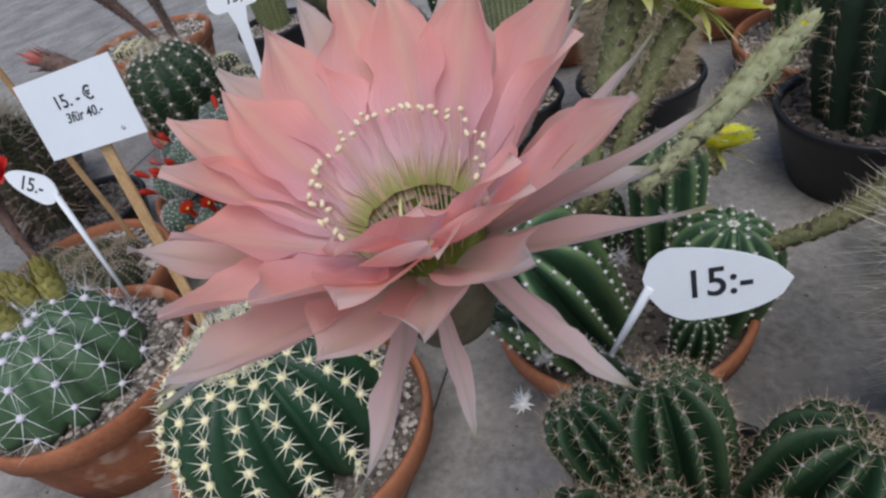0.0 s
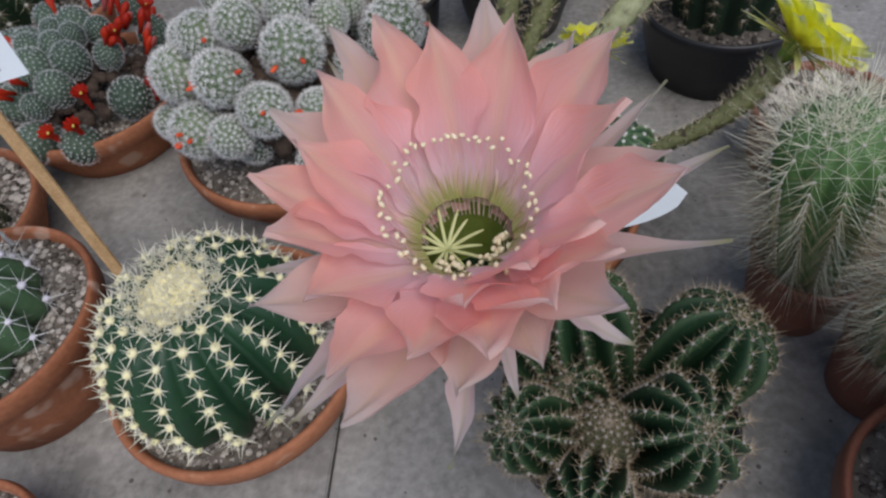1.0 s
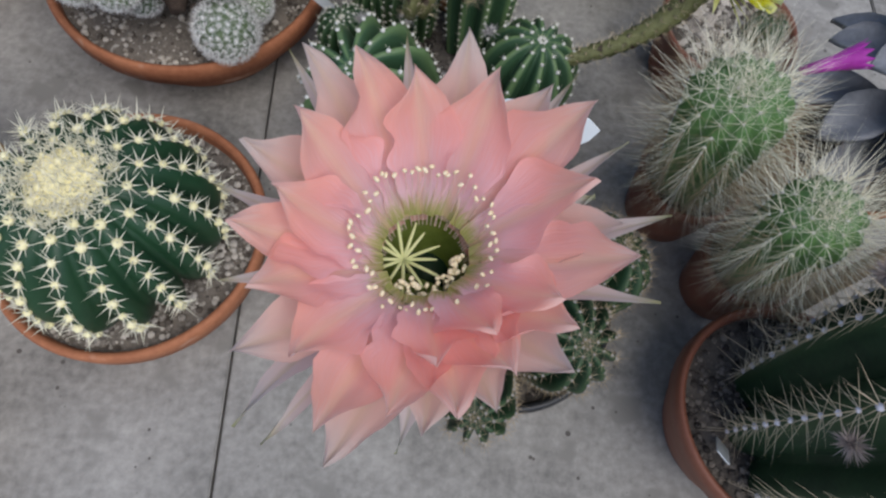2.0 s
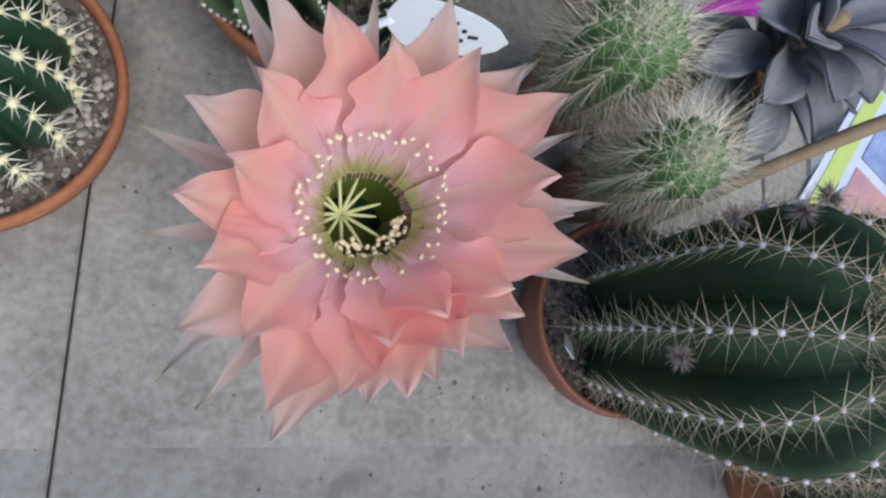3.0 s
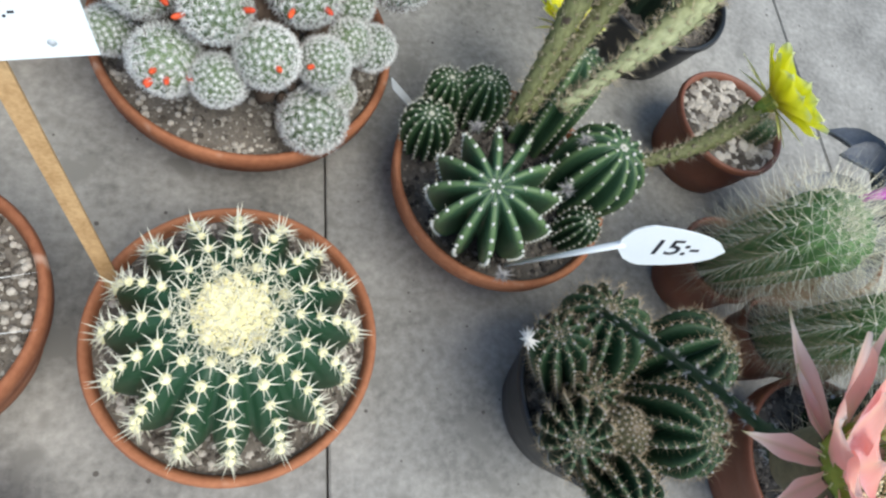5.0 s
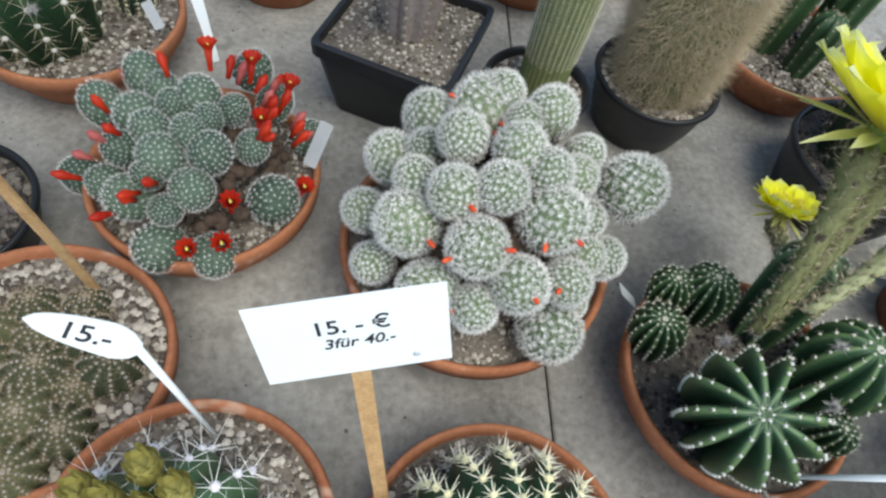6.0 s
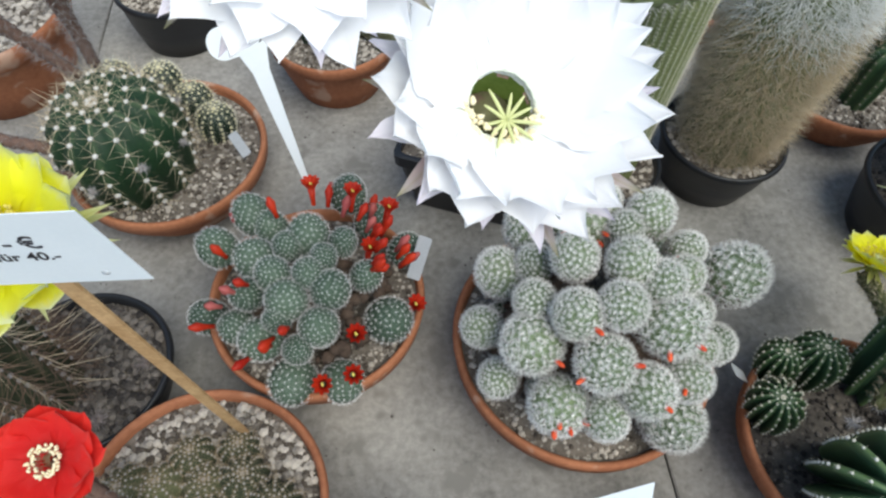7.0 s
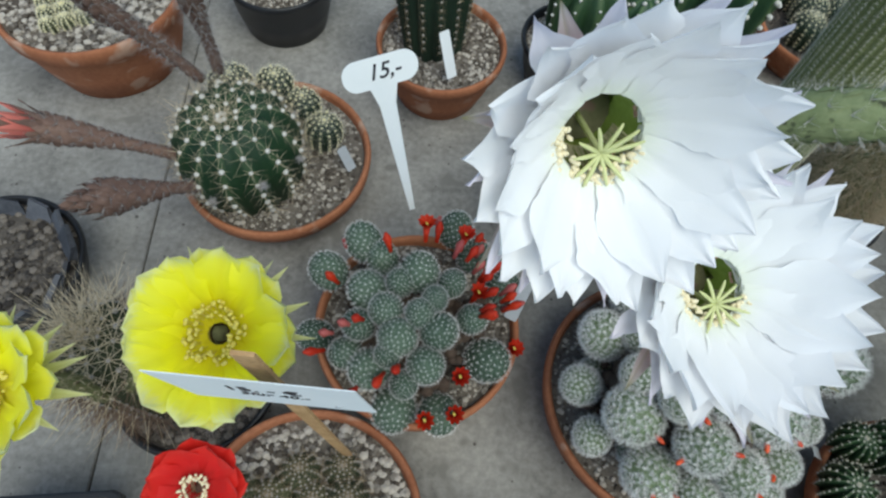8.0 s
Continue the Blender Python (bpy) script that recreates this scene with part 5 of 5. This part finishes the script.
pot(far, 0.095, 0.060, TERRA, 0.74, 0.010, 0.022, DARKSOIL, DARKGRIT, 200, random.Random(19))
for i in range(9):
    a, q = i * 2.4, 0.07 * math.sqrt((i + 0.5) / 9)
    ribbed(far, 0.024, 0.05, 12, DARKGREEN, CREAMWOOL, SPINE, (q * math.cos(a), q * math.sin(a), 0.045), (0, 0, 1), 0.14, 0.8, 0.022, 0.008, 0.007, 7, 0.0002, 0, 320 + i, 0.001, 0.5, 14, per=4)
far = thing("striped_column_cactus", (0.5350, 0.7560, 0), "green ribbed columns in a wide terracotta bowl", "cactus")
pot(far, 0.105, 0.062, TERRA, 0.72, 0.010, 0.022, SOIL, GRIT, 300, random.Random(20))
for i, (x, y, r, h) in enumerate([(-0.03, 0.02, 0.030, 0.16), (0.035, -0.01, 0.030, 0.19), (0.0, 0.055, 0.028, 0.2), (-0.02, -0.035, 0.022, 0.09)]):
    ribbed(far, r, h, 8, GREEN, GREYWOOL, TANSPINE, (x, y, 0.045), (0.05, 0, 1), 0.22, 0.8, r * 0.9, 0.012, 0.004, 6, 0.0002, 0, 340 + i, 0.001, 0.5)

# black pot with dense-spined cactus and yellow blooms
dense = thing("dense_spined_cactus", (-0.4350, 0.8060, 0), "bristly brown-spined cactus with yellow blooms in a black pot", "cactus")
db = Vector((-0.445, 0.800, 0))
pot(dense, 0.082, 0.060, BLACKPOT, 0.78, 0.003, 0.010, DARKSOIL, DARKGRIT, 420, random.Random(21), size=1.4)
ribbed(dense, 0.040, 0.160, 11, MOSS, GREYWOOL, HAIR, (-0.032, 0.0, 0.045), (-0.08, 0.04, 1), 0.12, 0.8, 0.038, 0.014, 0.040, 9, 0.00042, 0, 31, 0.0024, 0.95, central=1, under=(BROWNSPINE, 0.72))
yellow_flower(dense, db, (-0.47, 0.76, 0.18), (-0.373, 0.707, 0.350), (-0.15, -0.30, 0.94), 0.046, 840, (0.0, 0.02, 0.03), 0.84, True)
yellow_flower(dense, db, (-0.49, 0.76, 0.18), (-0.500, 0.728, 0.330), (-0.2, -0.25, 0.94), 0.046, 880, (0.0, 0.02, 0.03), 0.84, True)
for i, (x, y) in enumerate([(0.03, 0.04), (0.055, -0.02), (0.0, -0.055), (-0.05, 0.05)]):
    g = Geo()
    for k in range(60):
        g.spine((x, y, 0.055), Vector((rng.gauss(0, 1), rng.gauss(0, 1), abs(rng.gauss(0, 1)))), rng.uniform(0.008, 0.02), 0.0005)
    part("dry_tuft", g, DRY, dense, "dry grey tuft", False)

# big ribbed cactus at the front edge
front_pot = thing("front_ribbed_cactus", (0.2960, 0.0600, 0), "stout dark green ribbed cactus with tan spines in brown pot", "cactus")
pot(front_pot, 0.082, 0.085, BROWNPOT, 0.72, 0.010, 0.026, DARKSOIL, DARKGRIT, 300, random.Random(22))
ribbed(front_pot, 0.086, 0.235, 10, FRONTGREEN, LILACWOOL, HAIR, (0.018, -0.022, 0.065), (0.05, -0.05, 1), 0.24, 1.0, 0.075, 0.0150, 0.027, 9, 0.00032, 0.004, 33, 0.0022, 0.42, 40, None, 1, 0.03, spin=12, per=10)
g = Geo()
for i in range(1600):
    a, q = rng.random() * 6.28, 0.045 * math.sqrt(rng.random())
    p = Vector((0.030 + q * math.cos(a), -0.034 + q * math.sin(a), 0.300 - q * q * 7))
    g.spine(p, Vector((math.cos(a) * 0.8, math.sin(a) * 0.8, 1.0)) + Vector((rng.gauss(0, .4), rng.gauss(0, .4), 0)), rng.uniform(0.010, 0.022), 0.0003)
part("spine_crown", g, HAIR, front_pot, "tan bristles on the crown", False, "stuff")
for i, (dx, dy, dz) in enumerate([(-0.062, -0.008, 0.212), (0.012, 0.051, 0.262), (0.042, 0.053, 0.257), (-0.010, 0.060, 0.236)]):
    g = Geo()
    for k in range(160):
        g.spine((dx, dy, dz), Vector((rng.gauss(0, 1), rng.gauss(0, 1), rng.gauss(0, 1))), rng.uniform(0.005, 0.013), 0.0008)
    part("felted_bud", g, DRY, front_pot, "dark dry bud remnant", False)
low = thing("low_spiny_cactus", (0.4400, -0.1600, 0), "bushy tan-spined cactus in a terracotta pot", "cactus")
pot(low, 0.062, 0.085, TERRA, 0.72, 0.010, 0.024, DARKSOIL, DARKGRIT, 200, random.Random(23))
ribbed(low, 0.064, 0.14, 15, GREEN, GREYWOOL, HAIR, (0, 0, 0.065), (-0.15, 0.20, 1), 0.14, 0.8, 0.060, 0.010, 0.026, 9, 0.0003, 0, 36, 0.0014, 0.8, central=2, under=(BROWNSPINE, 0.45))

# white-haired cacti
for i, (x, y, r, h, top, pr) in enumerate([(0.335, 0.258, 0.032, 0.205, (-0.36, -0.10, 1), 0.045), (0.342, 0.172, 0.026, 0.195, (-0.36, -0.06, 1), 0.040)]):
    fuzzy = thing("white_haired_cactus", (x, y, 0), "green column cactus bristling with long white hair in brown pot", "cactus", "white-haired cacti")
    pot(fuzzy, pr, 0.075, BROWNPOT, 0.74, 0.004, 0.014, DARKSOIL, DARKGRIT, 160, random.Random(24 + i))
    ribbed(fuzzy, r, h, 12, YOUNGGREEN, WOOL, SPINE, (0, 0, 0.055), top, 0.16, 0.8, r * 0.95, 0.0115, 0.030, 9, 0.00018, 0.002, 44 + i, 0.0010, 1.0, central=2, under=(TANSPINE, 0.80))
    if i == 0:
        m = aim((0.005, -0.01, 0.225), (1, -0.3, 0.5))
        g = Geo()
        g.tube([m @ Vector((0, 0, z)) for z in (-0.012, 0, 0.008)], [0.003, 0.004, 0.005], 10)
        bloom = part("bloom", g, MAGENTA, fuzzy, "half-open magenta bloom")
        petals(bloom, m, [(k * 36, 9, 26) for k in range(10)], 0.003, MAGENTA, 0.008, 0.6, 760, belly=0.5)

# grey succulent
succ = thing("grey_succulent", (0.4750, 0.2250, 0), "grey-blue fleshy-leaved succulent in a terracotta pot", "succulent")
pot(succ, 0.060, 0.085, TERRA, 0.72, 0.006, 0.018, DARKSOIL, DARKGRIT, 120, random.Random(27))
g = Geo()
g.tube([(0, 0, 0.07), (0, 0, 0.14), (0, 0, 0.21)], [0.009, 0.008, 0.006], 9)
part("stem", g, CANE, succ)
for i in range(26):
    a, lift = i * 2.4, 0.22 - 0.003 * i
    ln = 0.045 + 0.0028 * i
    d = Vector((math.cos(a), math.sin(a), 0))
    q = leaf((Vector((0, 0, lift - 0.02)) + d * 0.004, Vector((0, 0, lift + 0.01)) + d * ln * 0.6, Vector((0, 0, lift + 0.02 - 0.0022 * i)) + d * ln), 0.036, cup=0.22, wave=0.01, rows=10, cols=6, seed=i, point=1.6, belly=0.7)
    n = len(q.v)
    q.v += [(x, y, z - 0.003) for x, y, z in q.v]
    q.uv = []
    q.f += [tuple(k + n for k in f[::-1]) for f in q.f]
    q.f += [(k, k + 7, n + k + 7, n + k) for j in range(10) for k in (j * 7, j * 7 + 6)] + [(70 + j, 71 + j, n + 71 + j, n + 70 + j) for j in range(6)]
    part("leaf", q, SUCC, succ)

# dark column in a black pot, and the brown gravel pot
dark = thing("dark_column_cactus", (0.4610, 0.5590, 0), "dark spiny column cactus in a black pot", "cactus")
pot(dark, 0.088, 0.085, BLACKPOT, 0.76, 0.003, 0.012, DARKSOIL, DARKGRIT, 200, random.Random(28))
ribbed(dark, 0.066, 0.19, 13, DARKGREEN, GREYWOOL, TANSPINE, (0, 0, 0.06), (0, 0, 1), 0.16, 0.8, 0.06, 0.016, 0.012, 7, 0.0003, 0.003, 47, 0.0016, 0.5)
brown = thing("brown_gravel_pot", (0.4500, 0.3850, 0), "brown plastic pot topped with coarse grey gravel and a small cactus", "plant pot")
pot(brown, 0.066, 0.075, BROWNPOT, 0.78, 0.004, 0.012, SOIL, GRIT, 300, random.Random(29), size=2.2)
ribbed(brown, 0.018, 0.04, 10, GREEN, GREYWOOL, TANSPINE, (0.02, -0.02, 0.06), (0, 0, 1), 0.16, 0.8, 0.016, 0.007, 0.008, 7, 0.0002, 0, 48, 0.001, 0.5)
near = thing("empty_terracotta_pot", (-0.3150, 0.2740, 0), "small terracotta pot filled with gravel", "plant pot")
pot(near, 0.062, 0.065, TERRA, 0.74, 0.006, 0.018, SOIL, GRIT, 260, random.Random(30))


# ---- price labels ----
def writing(parent, text, m, size, name="writing", mat=INK, slant=0.0, bold=0.012):
    cu = bpy.data.curves.new(name, "FONT")
    cu.body, cu.size, cu.extrude, cu.align_x, cu.align_y = text, size, 0.00008, "CENTER", "CENTER"
    cu.shear, cu.offset = slant, size * bold
    cu.materials.append(mat)
    ob = new(name, cu)
    ob.parent = parent
    ob.matrix_basis = m
    return ob


def slab_outline(outline, t):
    """A flat plate of thickness t from an outline in x and y."""
    g = Geo()
    n = len(outline)
    g.add([(x, y, -t / 2) for x, y in outline] + [(x, y, t / 2) for x, y in outline], [tuple(range(n - 1, -1, -1)), tuple(range(n, 2 * n))] + [(i, (i + 1) % n, n + (i + 1) % n, n + i) for i in range(n)])
    return g


def rounded(w, h, r, n=6):
    pts = []
    for cx, cy, a0 in ((w / 2 - r, h / 2 - r, 0), (-w / 2 + r, h / 2 - r, 90), (-w / 2 + r, -h / 2 + r, 180), (w / 2 - r, -h / 2 + r, 270)):
        pts += [(cx + r * math.cos(radians(a0 + 90 * k / n)), cy + r * math.sin(radians(a0 + 90 * k / n))) for k in range(n + 1)]
    return pts


def facing(centre, right, up):
    x = Vector(right).normalized()
    z = x.cross(Vector(up)).normalized()
    return Matrix.Translation(centre) @ Matrix((x, z.cross(x), z)).transposed().to_4x4()


def card_on_stick(centre, right, up, w, h, foot, top, label):
    c = thing("price_card", foot, label, "price sign", "price cards on sticks")
    m = Matrix.Translation(-Vector(foot)) @ facing(centre, right, up)
    g = slab_outline([(-w / 2, -h / 2), (w / 2, -h / 2), (w / 2, h / 2), (-w / 2, h / 2)], 0.0005)
    g.v = [tuple(m @ Vector(p)) for p in g.v]
    card = part("card", g, PAPER, c, "white printed price card", False)
    writing(card, "15. - €", m @ Matrix.Translation((0.0, 0.0075, 0.0005)), 0.0125, bold=0.012)
    writing(card, "3für 40.-", m @ Matrix.Translation((0.002, -0.0035, 0.0005)), 0.0092, slant=0.22, bold=0.012)
    g = Geo()
    g.blob(m @ Vector((w * 0.31, -h * 0.36, 0.0)), 0.0022, 0.5, 0, m.to_3x3() @ Vector((0, 0, 1)))
    part("pin", g, GREYPLASTIC, card, "grey pin")
    a, b = Vector((0, 0, 0)), Vector(top) - Vector(foot)
    n = (m.to_3x3() @ Vector((0, 0, 1))).normalized()
    s = (b - a).cross(n).normalized()
    g = Geo()
    q = [a - s * 0.003, a + s * 0.003, a + (b - a) * 0.08 + s * 0.0048, b + s * 0.0048, b - s * 0.0048, a + (b - a) * 0.08 - s * 0.0048]
    g.add([p - n * 0.001 for p in q] + [p + n * 0.001 for p in q], [(5, 4, 3, 2, 1, 0), (6, 7, 8, 9, 10, 11)] + [(i, (i + 1) % 6, 6 + (i + 1) % 6, 6 + i) for i in range(6)])
    part("stick", g, WOOD, c, "flat wooden stick", False)


card_on_stick((-0.177, 0.467, 0.300), (0.081, -0.022, 0.012), (-0.004, 0.015, 0.050), 0.085, 0.053, (-0.166, 0.421, 0.055), (-0.176, 0.474, 0.316), "white price card on a flat wooden stick beside the barrel cactus")
card_on_stick((-0.341, 0.652, 0.412), (0.078, -0.043, 0.010), (0.0, -0.006, 0.058), 0.088, 0.057, (-0.320, 0.674, 0.058), (-0.342, 0.658, 0.452), "white price card on a flat wooden stick in the cushion bowl")


def paddle(foot, neck, tip, face, w, label, text, tsize, turn=4):
    """A plastic label: a thin stem and a leaf-shaped head from neck to tip."""
    p = thing("plant_label", foot, label, "plant label", "plastic plant labels")
    f0 = Vector(foot)
    x = (Vector(tip) - Vector(neck))
    ln = x.length
    m = Matrix.Translation(-f0) @ facing((Vector(neck) + Vector(tip)) / 2, x, face)
    out = []
    for i in range(13):
        t = i / 12
        out.append((-ln / 2 + ln * t, w / 2 * (0.25 + 0.75 * min(1, t * 4.5) ** 0.5) * max(0.0, 1 - t ** 2.6) ** 0.62))
    out += [(q, -v) for q, v in out[::-1]]
    g = slab_outline(out, 0.0012)
    g.v = [tuple(m @ Vector(v)) for v in g.v]
    head = part("head", g, PLASTIC, p, "", False)
    writing(head, text, m @ Matrix.Translation((0, 0, 0.0008)) @ pose(0, 0, 0, 0, 0, turn), tsize, slant=0.25)
    g = Geo()
    a, b = Vector((0, 0, 0)), Vector(neck) - f0 + x.normalized() * 0.003
    g.tube([a, a.lerp(b, 0.5), b], [0.0015, 0.0022, 0.0028], 8)
    part("stem", g, PLASTIC, p)


paddle((0.118, 0.335, 0.066), (0.140, 0.298, 0.182), (0.199, 0.2606, 0.2033), (-0.127, 0.334, 0.942), 0.045, "white plastic paddle label with handwritten price in terracotta bowl", "15:-", 0.023)
paddle((-0.258, 0.508, 0.110), (-0.274, 0.537, 0.212), (-0.324, 0.567, 0.229), (0.15, -0.5, -0.85), 0.026, "white plastic paddle label stuck beside the spiny globe", "15.-", 0.018, 184)
tl = thing("plant_label", (-0.1950, 0.8570, 0.085), "white T-shaped plastic label with handwritten price behind the scarlet blooms", "plant label", "plastic plant labels")
m = Matrix.Translation((0.205, -0.851, -0.085)) @ facing((-0.187, 0.965, 0.225), (1.0, -0.05, 0.08), (-0.05, 0.45, 0.9))
g = slab_outline(rounded(0.076, 0.031, 0.0145), 0.0012)
g.v = [tuple(m @ Vector(v)) for v in g.v]
head = part("head", g, PLASTIC, tl, "", False)
writing(head, "15,-", m @ Matrix.Translation((0.003, 0, 0.0008)), 0.022, slant=0.3)
g = slab_outline([(-0.003, -0.165), (0.003, -0.165), (0.0085, -0.035), (0.014, -0.0145), (-0.014, -0.0145), (-0.0085, -0.035)], 0.0011)
g.v = [tuple(m @ Vector(v)) for v in g.v]
part("stem", g, PLASTIC, tl, "", False)
for i, (x, y, z, w, h, rz, lean, mat) in enumerate([(-0.225, 0.985, 0.075, 0.012, 0.03, 20, 40, GREYPLASTIC), (-0.118, 0.745, 0.085, 0.014, 0.045, -50, 50, GREYPLASTIC), (-0.070, 1.055, 0.110, 0.014, 0.06, 10, 25, PLASTIC), (0.085, 0.500, 0.085, 0.012, 0.04, 70, 40, GREYPLASTIC), (0.224, 0.052, 0.090, 0.012, 0.035, 105, 35, PLASTIC)]):
    tag = thing("plant_tag", (x + 0.010, y + 0.006, z - 0.015), "plain plastic tag stuck in the soil", "plant tag", "plain plastic tags", rz)
    g = slab_outline(rounded(w, h, 0.002, 3), 0.0006)
    mm = pose(0, 0, h * 0.4, 90 - lean)
    g.v = [tuple(mm @ Vector(v)) for v in g.v]
    part("strip", g, mat, tag, "", False)

# printed leaflet and a cane at the bench's edge
leaflet = thing("printed_leaflet", (0.783, 0.012, 0), "folded colour-printed leaflet lying on the bench", "leaflet", turn=31)
g = Geo()
n = 8
g.add([(0.105 * (2 * i / n - 1), 0.15 * (2 * j / n - 1), 0.004 + 0.001 * math.sin(i * 0.7) ** 2) for j in range(n + 1) for i in range(n + 1)] , [(j * (n + 1) + i, j * (n + 1) + i + 1, (j + 1) * (n + 1) + i + 1, (j + 1) * (n + 1) + i) for j in range(n) for i in range(n)])
k = len(g.v)
g.add([(x, y, 0.001) for x, y, z in g.v[:k]], [tuple(q for q in f[::-1]) for f in g.f[:]])
part("sheet", g, PRINT, leaflet)
for x, y, w, h, ink in ((-0.10, 0.118, 0.20, 0.022, PRINTLIME), (-0.095, 0.04, 0.085, 0.065, PRINTINK), (0.005, 0.02, 0.09, 0.085, PRINTBLUE), (-0.095, -0.135, 0.07, 0.06, PRINTBLUE), (0.03, -0.13, 0.065, 0.05, PRINTINK)):
    g = slab_outline([(x, y), (x + w, y), (x + w, y + h), (x, y + h)], 0.0003)
    g.v = [(px, py, pz + 0.0055) for px, py, pz in g.v]
    part("print_block", g, ink, leaflet, "", False)
for i in range(22):
    x, y = -0.095 + 0.102 * (i % 2), 0.008 - 0.0065 * (i // 2)
    w = 0.088 if i % 5 else 0.055
    g = slab_outline([(x, y), (x + w, y), (x + w, y + 0.0026), (x, y + 0.0026)], 0.0003)
    g.v = [(px, py, pz + 0.0055) for px, py, pz in g.v]
    part("text_bar", g, PRINTTEXT, leaflet, "", False)
cane = thing("bamboo_cane", (0.3300, 0.1250, 0.080), "thin brown cane leaning out over the bench", "cane")
g = Geo()
g.tube(bezier((0, 0, 0), (0.09, 0.02, 0.10), (0.33, 0.02, 0.19), 10), [0.0060, 0.0058, 0.0064, 0.0056, 0.0056, 0.0062, 0.0054, 0.0054, 0.0054, 0.0052], 9)
part("shaft", g, CANE, cane)
